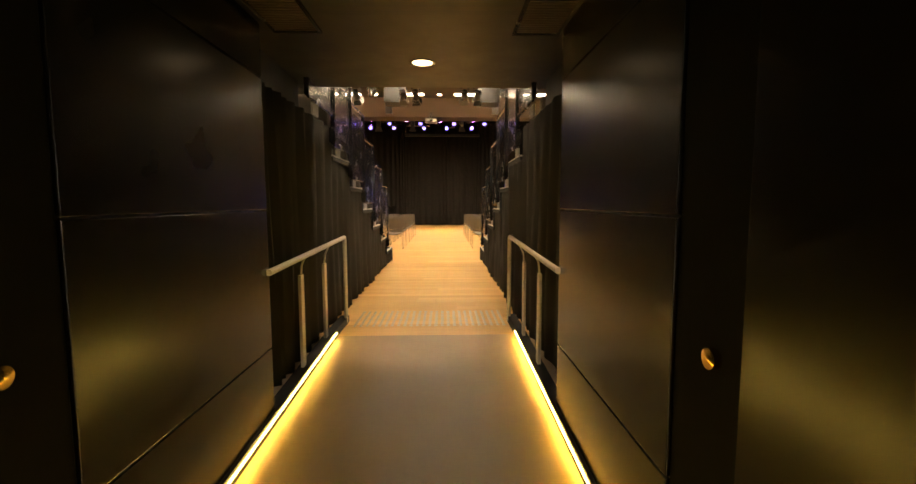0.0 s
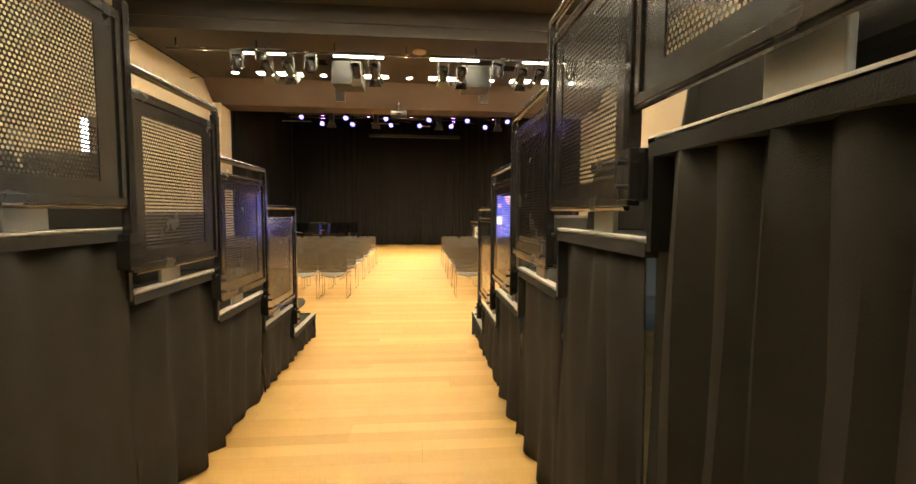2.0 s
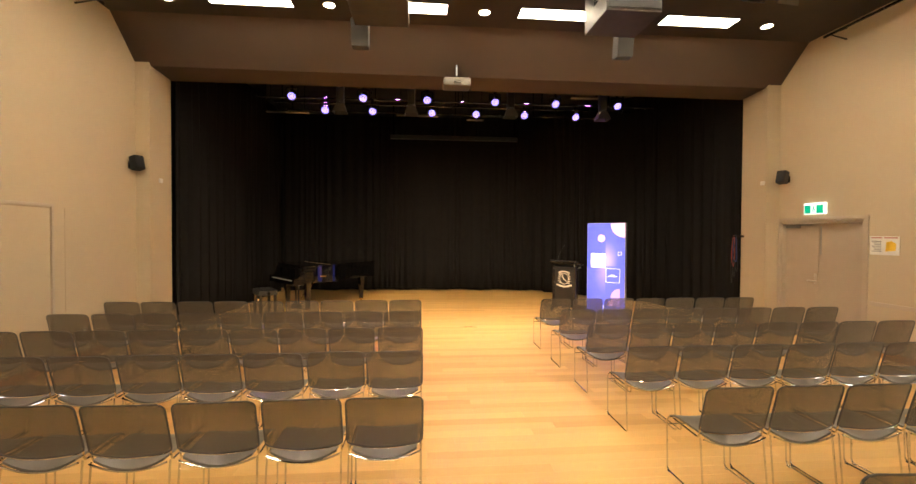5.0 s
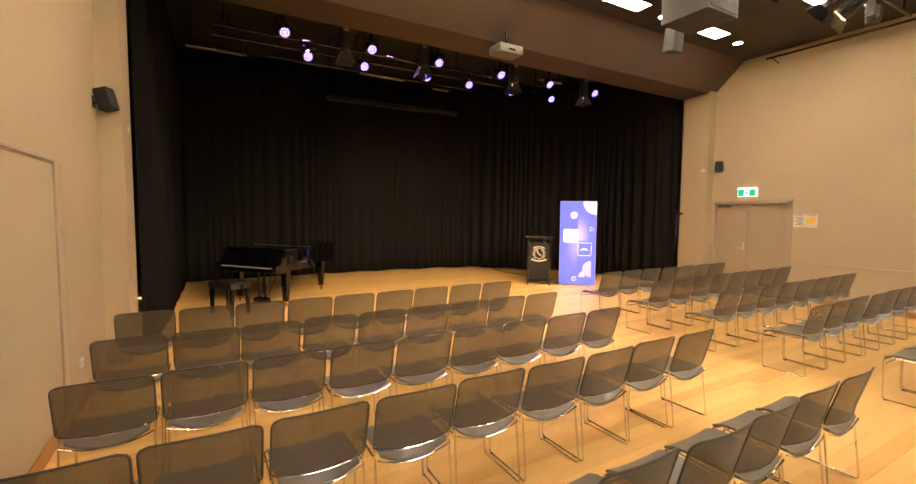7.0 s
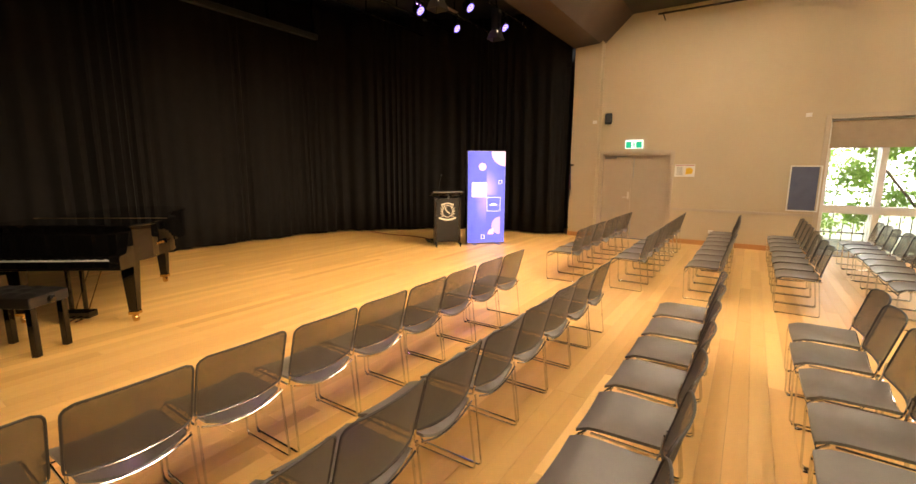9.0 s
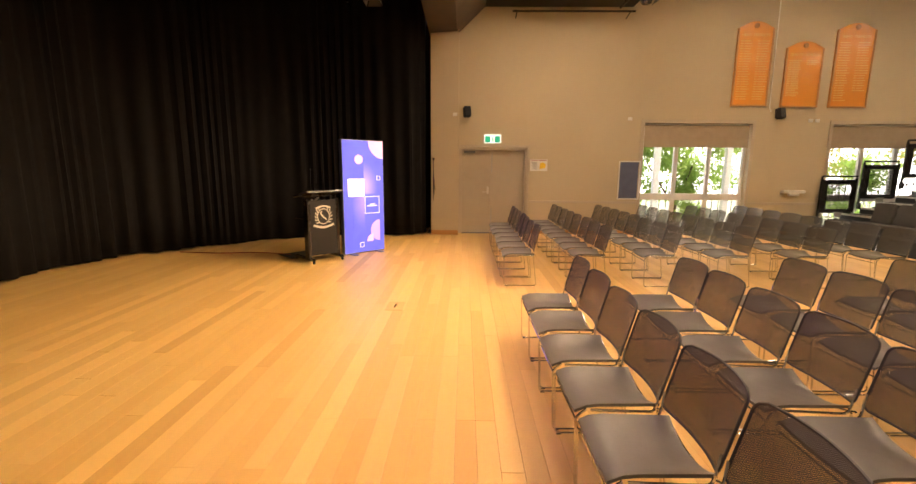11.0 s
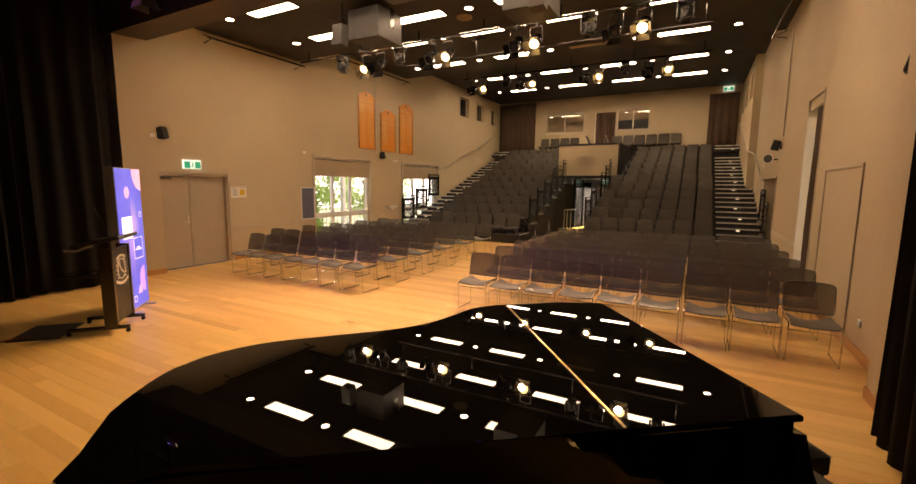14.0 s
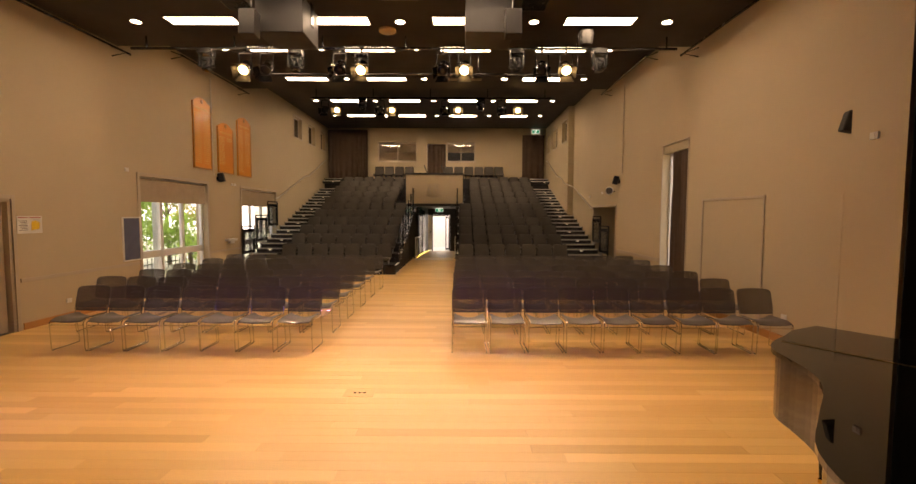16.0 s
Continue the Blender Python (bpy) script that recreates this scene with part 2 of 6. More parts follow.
# ---- mesh helpers ----
def part(name, bm, mat, parent=None, label="", smooth=False):
    me = bpy.data.meshes.new(name)
    bm.to_mesh(me)
    bm.free()
    for m in mat if isinstance(mat, (list, tuple)) else [mat]:
        me.materials.append(m)
    if smooth:
        me.shade_smooth()
        me.set_sharp_from_angle(angle=radians(40))
    ob = new(name, me)
    if parent:
        ob.parent = parent
    if label:
        ob["label"] = label
    return ob


def thing(name, label, category, group="", at=None, kind=""):
    ob = new(name)
    ob.empty_display_size = 0.1
    if at is not None:
        ob.matrix_basis = at
    return tagged(ob, label, category, group, kind)


def box(bm, x0, x1, y0, y1, z0, z1, bevel=0.0, m=None):
    r = bmesh.ops.create_cube(bm, size=1)
    vs = r["verts"]
    for v in vs:
        v.co = Vector((x0 + (v.co.x + 0.5) * (x1 - x0), y0 + (v.co.y + 0.5) * (y1 - y0), z0 + (v.co.z + 0.5) * (z1 - z0)))
    if bevel:
        es = list({e for v in vs for e in v.link_edges})
        vs = list({v for f in bmesh.ops.bevel(bm, geom=es, offset=bevel, segments=2, affect="EDGES", profile=0.5)["faces"] for v in f.verts} | {v for v in vs if v.is_valid})
    if m is not None:
        bmesh.ops.transform(bm, matrix=m, verts=vs)
    return bm


def boxes(*rows, bevel=0.0):
    bm = bmesh.new()
    for r in rows:
        box(bm, *r, bevel=bevel)
    return bm


def fillet(points, r, n=4):
    pts = [Vector(p) for p in points]
    out = [pts[0]]
    for a, b, c in zip(pts, pts[1:], pts[2:]):
        d1, d2 = (a - b), (c - b)
        k = min(r, d1.length * 0.45, d2.length * 0.45)
        p, q = b + d1.normalized() * k, b + d2.normalized() * k
        for i in range(n + 1):
            t = i / n
            out.append(p * (1 - t) ** 2 + b * 2 * t * (1 - t) + q * t * t)
    return out + [pts[-1]]


def tube(bm, points, r, n=8, closed=False):
    pts = [Vector(p) for p in points]
    rings, up = [], None
    for i, p in enumerate(pts):
        a = pts[i - 1] if i or closed else p
        b = pts[(i + 1) % len(pts)] if i + 1 < len(pts) or closed else p
        d = (b - a).normalized()
        if up is None:
            up = Vector((0, 0, 1)) if abs(d.z) < 0.9 else Vector((1, 0, 0))
        s = d.cross(up)
        s = s.normalized() if s.length > 1e-6 else d.orthogonal().normalized()
        up = s.cross(d).normalized()
        rings.append([bm.verts.new(p + (s * math.cos(2 * math.pi * k / n) + up * math.sin(2 * math.pi * k / n)) * r) for k in range(n)])
    pairs = list(zip(rings, rings[1:])) + ([(rings[-1], rings[0])] if closed else [])
    for p, q in pairs:
        for k in range(n):
            bm.faces.new((p[k], p[(k + 1) % n], q[(k + 1) % n], q[k]))
    if not closed:
        bm.faces.new(rings[0][::-1])
        bm.faces.new(rings[-1])
    return bm


def lathe(bm, profile, n=20, m=None):
    """Rings of (radius, z) round the z axis, capped at both ends."""
    rings = [[bm.verts.new((r * math.cos(2 * math.pi * k / n), r * math.sin(2 * math.pi * k / n), z)) for k in range(n)] for r, z in profile]
    for p, q in zip(rings, rings[1:]):
        for k in range(n):
            bm.faces.new((p[k], p[(k + 1) % n], q[(k + 1) % n], q[k]))
    bm.faces.new(rings[0][::-1])
    bm.faces.new(rings[-1])
    if m is not None:
        bmesh.ops.transform(bm, matrix=m, verts=[v for r in rings for v in r])
    return bm


def prism(bm, outline, z0, z1, m=None):
    """A flat outline of (x, y), counter-clockwise, given thickness in z."""
    lo = [bm.verts.new((x, y, z0)) for x, y in outline]
    hi = [bm.verts.new((x, y, z1)) for x, y in outline]
    n = len(lo)
    bm.faces.new(lo[::-1])
    bm.faces.new(hi)
    for k in range(n):
        bm.faces.new((lo[k], lo[(k + 1) % n], hi[(k + 1) % n], hi[k]))
    if m is not None:
        bmesh.ops.transform(bm, matrix=m, verts=lo + hi)
    return bm


def smooth_loop(points, n=5):
    """A closed Catmull-Rom loop through the points."""
    out, k = [], len(points)
    for i in range(k):
        p0, p1, p2, p3 = (Vector(points[(i + j - 1) % k]) for j in range(4))
        for s in range(n):
            t = s / n
            out.append(tuple(0.5 * ((2 * p1) + (p2 - p0) * t + (2 * p0 - 5 * p1 + 4 * p2 - p3) * t * t + (3 * p1 - p0 - 3 * p2 + p3) * t ** 3)))
    return out


def pierced(bm, us, vs, solid, place):
    """A slab of grid cells, open where solid() says so; place(u, v, side) gives the corner."""
    cache = {}

    def vert(i, j, side):
        if (i, j, side) not in cache:
            cache[i, j, side] = bm.verts.new(place(us[i], vs[j], side))
        return cache[i, j, side]
    nu, nv = len(us) - 1, len(vs) - 1
    full = {(i, j) for i in range(nu) for j in range(nv) if solid((us[i] + us[i + 1]) / 2, (vs[j] + vs[j + 1]) / 2)}
    for i, j in full:
        a = [(i, j), (i + 1, j), (i + 1, j + 1), (i, j + 1)]
        for side in (0, 1):
            bm.faces.new([vert(*p, side) for p in (a if side else a[::-1])])
        for di, dj, p, q in ((-1, 0, a[3], a[0]), (1, 0, a[1], a[2]), (0, -1, a[0], a[1]), (0, 1, a[2], a[3])):
            if (i + di, j + dj) not in full:
                bm.faces.new((vert(*p, 0), vert(*q, 0), vert(*q, 1), vert(*p, 1)))
    bmesh.ops.recalc_face_normals(bm, faces=bm.faces)
    return bm


def wall_along_y(name, x, thick, y0, y1, z0, z1, holes, mat):
    """A wall whose room face lies at x; thick reaches away from the room."""
    us = sorted({y0, y1, *(h[0] for h in holes), *(h[1] for h in holes)})
    vs = sorted({z0, z1, *(h[2] for h in holes), *(h[3] for h in holes)})
    bm = pierced(bmesh.new(), us, vs, lambda u, v: not any(h[0] < u < h[1] and h[2] < v < h[3] for h in holes), lambda u, v, s: (x + s * thick, u, v))
    return tagged(part(name, bm, mat), kind="structure")


def wall_along_x(name, y, thick, x0, x1, z0, z1, holes, mat):
    us = sorted({x0, x1, *(h[0] for h in holes), *(h[1] for h in holes)})
    vs = sorted({z0, z1, *(h[2] for h in holes), *(h[3] for h in holes)})
    bm = pierced(bmesh.new(), us, vs, lambda u, v: not any(h[0] < u < h[1] and h[2] < v < h[3] for h in holes), lambda u, v, s: (u, y + s * thick, v))
    return tagged(part(name, bm, mat), kind="structure")


def pleats(bm, line, z0, z1, pitch=0.22, depth=0.07, seed=1, rows=6, flare=1.0):
    """A hanging cloth along a line of (x, y), in folds that wander a little."""
    rng = random.Random(seed)
    pts = [Vector((*p, 0)) for p in line]
    segs = [(b - a).length for a, b in zip(pts, pts[1:])]
    total = sum(segs)
    n = max(6, int(total / pitch * 6))
    phase, ph = [], 0.0
    for i in range(n + 1):
        phase.append(ph)
        ph += 2 * math.pi * total / n / (pitch * (1 + 0.45 * math.sin(i * 0.11 + seed) + 0.2 * rng.uniform(-1, 1)))
    grid = []
    for j in range(rows + 1):
        f = j / rows
        row = []
        for i in range(n + 1):
            d, k = total * i / n, 0
            while k < len(segs) - 1 and d > segs[k]:
                d -= segs[k]
                k += 1
            t = (pts[k + 1] - pts[k]).normalized()
            o = Vector((-t.y, t.x, 0))
            amp = depth * (0.55 + 0.45 * f * flare) * (0.7 + 0.3 * math.sin(i * 0.07 + seed * 2))
            p = pts[k] + t * d + o * (amp * math.sin(phase[i] + 0.5 * f * math.sin(i * 0.05)) + 0.012 * math.sin(i * 0.9 + f * 5))
            row.append(bm.verts.new((p.x, p.y, z1 + (z0 - z1) * f + (0.012 * math.sin(i * 0.23) if j == rows else 0))))
        grid.append(row)
    for a, b in zip(grid, grid[1:]):
        for i in range(n):
            bm.faces.new((a[i], a[i + 1], b[i + 1], b[i]))
    return bm


def cloth(name, bm, mat, label, category, thick=0.006, group="", kind=""):
    ob = part(name, bm, mat, smooth=True)
    s = ob.modifiers.new("thickness", "SOLIDIFY")
    s.thickness = thick
    return tagged(ob, label, category, group, kind)


# ---- the hall: floor, walls, ceilings ----
XR, XL, Y_STAGE, Y_BACK = 5.95, -5.80, 18.2, -0.1
tagged(part("floor", boxes((-7.2, 7.2, 4.25, 25.6, -0.2, -0.021)), M_MATT), kind="structure")
EAST_HIGH = ((3.75, 4.65), (2.0, 2.88), (0.4, 1.1))
wall_along_y("wall_east", XR, 0.32, Y_BACK, 18.2, -0.25, 7.0,
             [(16.53, 18.16, -0.03, 2.1), (11.18, 13.74, -0.03, 2.7), (6.65, 9.27, -0.03, 2.7)] + [(p, q, 5.15, 6.02) for p, q in EAST_HIGH], M_WALL)
wall_along_y("wall_west", XL, -0.32, Y_BACK, 18.2, -0.25, 7.0,
             [(12.95, 14.1, -0.03, 3.48), (7.7, 9.93, -0.03, 2.15)], M_WALL)
INNER_W, Y_JOG = -5.56, 4.75
WEST_HIGH = ((3.65, 4.5), (1.75, 2.65), (0.35, 1.05))
wall_along_y("wall_west_inner", INNER_W, -0.239, Y_BACK, Y_JOG, -0.25, 6.41, [(p, q, 5.05, 5.92) for p, q in WEST_HIGH], M_WALL)
wall_along_x("wall_south", Y_BACK, -0.3, -6.12, 6.27, 3.2, 7.0, [(1.24, 3.3, 4.65, 5.69), (-0.28, 0.71, 3.75, 5.62), (-1.84, -0.33, 4.65, 5.69)], M_WALL)
for s, x0, x1 in (("east", 5.68, 7.2), ("west", -7.2, -5.57)):
    tagged(part("column_" + s, boxes((x0, x1, 18.2, 18.85, -0.02, 5.6)), M_WALL), kind="structure")
tagged(part("stage_wall_north", boxes((-7.2, 7.2, 25.6, 25.8, -0.2, 6.4)), M_MATT), kind="structure")
tagged(part("stage_wall_east", boxes((7.2, 7.4, 18.2, 25.8, -0.2, 6.4)), M_MATT), kind="structure")
tagged(part("stage_wall_west", boxes((-7.4, -7.2, 18.2, 25.8, -0.2, 6.4)), M_MATT), kind="structure")


def slab(name, profile, x0, x1, mat):
    """A (y, z) profile drawn out along x."""
    bm = prism(bmesh.new(), profile, x0, x1, Matrix(((0, 0, 1, 0), (1, 0, 0, 0), (0, 1, 0, 0), (0, 0, 0, 1))))
    bmesh.ops.recalc_face_normals(bm, faces=bm.faces)
    return tagged(part(name, bm, mat), kind="structure")


slab("stage_beam", [(17.6, 5.29), (18.25, 4.68), (18.88, 4.64), (18.88, 6.0), (17.6, 6.0)], -6.1, 6.25, M_BEAM)
slab("ceiling_stage", [(18.88, 5.85), (25.8, 5.85), (25.8, 6.0), (18.88, 6.0)], -7.4, 7.4, M_MATT)
slab("ceiling_front", [(14.2, 5.29), (17.6, 5.29), (17.6, 6.2), (14.2, 6.2)], -6.1, 6.25, M_CEIL)
slab("ceiling_fascia", [(14.17, 5.53), (14.199, 5.53), (14.199, 5.9), (14.17, 5.9)], -6.1, 6.25, M_CEIL)
slab("ceiling_middle", [(9.0, 5.9), (14.199, 5.9), (14.199, 6.6), (9.0, 6.6)], -6.1, 6.25, M_CEIL)
slab("ceiling_back", [(-0.4, 6.42), (8.999, 6.42), (8.999, 6.9), (-0.4, 6.9)], -6.1, 6.25, M_CEIL)

# trim: dado rails, skirtings, window and door surrounds
tagged(part("dado_rail", boxes((XR - 0.018, XR - 0.001, 13.83, 16.44, 0.77, 0.83), (XR - 0.018, XR - 0.001, 9.36, 11.09, 0.77, 0.83), bevel=0.004), M_TRIM), kind="structure")
tagged(part("dado_rail", boxes((XL + 0.001, XL + 0.018, 10.02, 12.86, 0.77, 0.86), bevel=0.004), M_TRIM), kind="structure")
tagged(part("baseboard", boxes((XR - 0.016, XR - 0.001, 13.84, 16.43, 0, 0.11), (XR - 0.016, XR - 0.001, 9.37, 11.08, 0, 0.11), (5.664, 5.679, 18.2, 18.85, 0, 0.11), bevel=0.003), M_SKIRT), kind="structure")
tagged(part("baseboard", boxes((XL + 0.001, XL + 0.016, 14.2, 18.18, 0, 0.12), (XL + 0.001, XL + 0.016, 10.03, 12.86, 0, 0.12), (-5.569, -5.554, 18.2, 18.85, 0, 0.11), bevel=0.003), M_SKIRT), kind="structure")


def surround(name, x, out, y0, y1, z1, w=0.07, mat=M_TRIM, bottom=None):
    """Architrave round an opening in a side wall; out points into the room."""
    a, b = sorted((x, x + out))
    rows = [(a, b, y0 - w, y0, 0 if bottom is None else bottom - w, z1 + w), (a, b, y1, y1 + w, 0 if bottom is None else bottom - w, z1 + w), (a, b, y0, y1, z1, z1 + w)]
    if bottom is not None:
        rows.append((a, b, y0, y1, bottom - w, bottom))
    return tagged(part(name, boxes(*rows, bevel=0.004), mat), kind="structure")


surround("trim_door", XR, -0.02, 16.53, 18.13, 2.1, 0.06)
for y0, y1 in ((11.18, 13.74), (6.65, 9.27)):
    surround("trim_window", XR, -0.025, y0, y1, 2.7, 0.08)
for y0, y1 in EAST_HIGH:
    surround("trim_window", XR, -0.02, y0, y1, 6.02, 0.06, bottom=5.15)
for y0, y1 in WEST_HIGH:
    surround("trim_window", INNER_W, 0.02, y0, y1, 5.92, 0.06, bottom=5.05)
surround("trim_window", XL, 0.012, 12.95, 14.1, 3.48, 0.03)
surround("trim_alcove", XL, 0.02, 7.7, 9.93, 2.15, 0.06)
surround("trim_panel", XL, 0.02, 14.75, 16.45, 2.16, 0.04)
# brown strip coloured in for the shaded joint round the door panel
surround("trim_panel_shaded_gap", XL, 0.012, 14.764, 16.436, 2.146, 0.008, M_BLIND)
for y0, y1, z1 in ((14.75, 16.45, 2.16), (16.68, 17.88, 2.16)):
    tagged(part("door_panel", boxes((XL + 0.001, XL + 0.005, y0, y1, 0.13, z1), bevel=0.0015), M_WALL), kind="structure")
tagged(part("alcove_back", boxes((-6.9, -6.12, 7.6, 7.7, -0.2, 2.4), (-6.9, -6.12, 9.93, 10.03, -0.2, 2.4), (-7.0, -6.9, 7.6, 10.03, -0.2, 2.4), (-6.9, -6.12, 7.6, 10.03, 2.15, 2.4)), M_WALL), kind="structure")
# conduits down the walls
tagged(part("trim_conduit", tube(bmesh.new(), [(XL + 0.02, 10.4, 5.66), (XL + 0.02, 10.4, 3.1)], 0.014), M_TRIM), kind="structure")

# ---- ceiling lights ----
panel = thing("ceiling_light", "long white rectangular light panel recessed in dark ceiling", "ceiling light", "ceiling light panels")
part("frame", boxes((-0.62, 0.62, -0.17, -0.15, -0.012, 0.002), (-0.62, 0.62, 0.15, 0.17, -0.012, 0.002), (-0.62, -0.6, -0.15, 0.15, -0.012, 0.002), (0.6, 0.62, -0.15, 0.15, -0.012, 0.002)), M_STEEL, panel)
part("diffuser", boxes((-0.6, 0.6, -0.15, 0.15, -0.008, 0.0)), M_TUBE, panel, "glowing white diffuser")
PANELS = [(x, y, z) for y, z in ((17.05, 5.29), (15.4, 5.29), (12.4, 5.9), (10.05, 5.9), (5.5, 6.42), (2.85, 6.42)) for x in (-3.5, -1.17, 1.17, 3.5) if (x, y) != (-1.17, 10.05)]
for i, (x, y, z) in enumerate(PANELS):
    m = pose(x, y, z - 0.004)
    if z > 6:
        continue
    if i:
        copy_thing(panel, m)
    else:
        panel.matrix_basis = m
# the fittings over the raked seating hang a metre higher; extra power lifts the back
high = thing("ceiling_light", "bright white light panel high above raked seating", "ceiling light", "high light panels")
part("frame", boxes((-0.62, 0.62, -0.17, -0.15, -0.012, 0.002), (-0.62, 0.62, 0.15, 0.17, -0.012, 0.002), (-0.62, -0.6, -0.15, 0.15, -0.012, 0.002), (0.6, 0.62, -0.15, 0.15, -0.012, 0.002)), M_STEEL, high)
part("diffuser", boxes((-0.6, 0.6, -0.15, 0.15, -0.008, 0.0)), M_TUBEBOOST, high, "glowing white diffuser")
for i, (x, y, z) in enumerate([p for p in PANELS if p[2] > 6]):
    m = pose(x, y, z - 0.004)
    if i:
        copy_thing(high, m)
    else:
        high.matrix_basis = m
down = thing("downlight", "small round white downlight set in dark ceiling", "ceiling light", "round ceiling downlights")
part("rim", lathe(bmesh.new(), [(0.095, 0.0), (0.098, -0.006), (0.08, -0.012), (0.075, 0.0)], 20), M_WHITE, down, smooth=True)
part("lens", lathe(bmesh.new(), [(0.074, -0.001), (0.074, -0.006)], 16), M_DOWN, down, "glowing lens")
DOWNS = [(x, y, z) for y, z in ((17.1, 5.29), (15.35, 5.29), (12.4, 5.9), (10.05, 5.9), (5.5, 6.42), (2.85, 6.42)) for x in (-4.7, -2.35, 0.02, 2.35, 4.72)]
for i, (x, y, z) in enumerate(DOWNS):
    m = pose(x, y, z - 0.002)
    if i:
        copy_thing(down, m)
    else:
        down.matrix_basis = m

tunnel_light = thing("downlight", "round recessed downlight in black tunnel ceiling", "ceiling light", at=pose(0.02, 3.45, 2.249))
part("rim", lathe(bmesh.new(), [(0.09, 0.0), (0.092, -0.004), (0.08, -0.006), (0.075, 0.0)], 20), M_STEEL, tunnel_light, smooth=True)
part("lens", lathe(bmesh.new(), [(0.074, -0.0005), (0.074, -0.003)], 16), M_TUNNEL, tunnel_light, "glowing lens")

# ---- east wall: double door, windows ----
door = thing("door_1", "closed beige double door with steel lever handle", "door", kind="structure", at=pose(6.06, 17.345, 0))
part("door_frame", boxes((-0.107, 0.03, -0.815, -0.77, 0, 2.1), (-0.107, 0.03, 0.765, 0.81, 0, 2.1), (-0.107, 0.03, -0.77, 0.765, 2.05, 2.1), bevel=0.003), M_TRIM, door)
for y0, y1 in ((-0.765, 0.07), (0.076, 0.76)):
    part("door_leaf", boxes((-0.02, 0.02, y0, y1, 0.008, 2.045), bevel=0.003), M_DOOR, door)
part("door_handle", tube(boxes((-0.032, -0.021, 0.1, 0.15, 0.98, 1.16), bevel=0.003), fillet([(-0.03, 0.125, 1.03), (-0.075, 0.125, 1.03), (-0.075, 0.25, 1.03)], 0.02), 0.009), M_STAINLESS, door, "brushed steel lever handle")
part("door_closer", boxes((-0.075, -0.021, 0.45, 0.72, 1.97, 2.03), (-0.05, -0.03, 0.2, 0.46, 2.02, 2.035), bevel=0.004), M_SILVER, door, "grey door closer")
# unseen panel behind the leaves, added to stop outside light leaking in
part("light_blocker", boxes((0.034, 0.06, -0.814, 0.809, 0.0, 2.099)), M_DOOR, door)
part("flush_bolt", boxes((-0.028, -0.021, 0.02, 0.045, 1.5, 2.0), (-0.028, -0.021, 0.02, 0.045, 0.1, 0.62)), M_BRACKET, door, "steel bolt strips")


def big_window(y0, y1, name):
    w = thing(name, "tall white-framed window with half-raised beige roller blind", "window", kind="structure", at=pose(6.12, 0, 0))
    bars = [(-0.04, 0.04, y0, y0 + 0.07, 0, 2.7), (-0.04, 0.04, y1 - 0.07, y1, 0, 2.7), (-0.04, 0.04, y0 + 0.07, y1 - 0.07, 2.63, 2.7), (-0.04, 0.04, y0 + 0.07, y1 - 0.07, 0, 0.09)]
    part("window_frame", boxes(*bars, bevel=0.004), M_FRAMEW, w)
    part("transom", boxes((-0.04, 0.04, y0 + 0.07, y1 - 0.07, 0.86, 1.02), bevel=0.004), M_FRAMEW, w)
    n = 3
    step = (y1 - y0 - 0.14) / n
    for k in range(1, n):
        y = y0 + 0.07 + k * step
        part("mullion", boxes((-0.035, 0.035, y - 0.05, y + 0.05, 0.09, 0.86), (-0.035, 0.035, y - 0.05, y + 0.05, 1.02, 2.63), bevel=0.004), M_FRAMEW, w)
    for k in range(n):
        a, b = y0 + 0.07 + k * step, y0 + 0.07 + (k + 1) * step
        for z0, z1 in ((0.09, 0.86), (1.02, 2.63)):
            p = part("pane", boxes((-0.004, 0.004, a + 0.02, b - 0.02, z0, z1)), M_GLASS, w)
            p.visible_shadow = False
    blind = part("blind", tube(boxes((-0.135, -0.131, y0 + 0.03, y1 - 0.03, 2.16, 2.64), (-0.145, -0.12, y0 + 0.03, y1 - 0.03, 2.14, 2.165)), [(-0.11, y0 + 0.03, 2.63), (-0.11, y1 - 0.03, 2.63)], 0.035, 12), M_BLIND, w, "beige roller blind")
    return w


big_window(11.18, 13.74, "window_1")
big_window(6.65, 9.27, "window_2")


def small_window(x, y0, y1, name, zb):
    w = thing(name, "small dark high window with painted frame", "window", kind="structure", at=pose(x, 0, zb - 5.25))
    part("window_frame", boxes((-0.03, 0.03, y0, y0 + 0.05, 5.25, 6.12), (-0.03, 0.03, y1 - 0.05, y1, 5.25, 6.12), (-0.03, 0.03, y0 + 0.05, y1 - 0.05, 6.07, 6.12), (-0.03, 0.03, y0 + 0.05, y1 - 0.05, 5.25, 5.3)), M_TRIM, w)
    part("pane", boxes((-0.004, 0.004, y0 + 0.05, y1 - 0.05, 5.3, 6.07)), M_DARKLENS, w)


for i, (y0, y1) in enumerate(EAST_HIGH):
    small_window(XR + 0.15, y0, y1, f"window_{3 + i}", 5.15)
for i, (y0, y1) in enumerate(WEST_HIGH):
    small_window(INNER_W - 0.14, y0, y1, f"window_{6 + i}", 5.05)

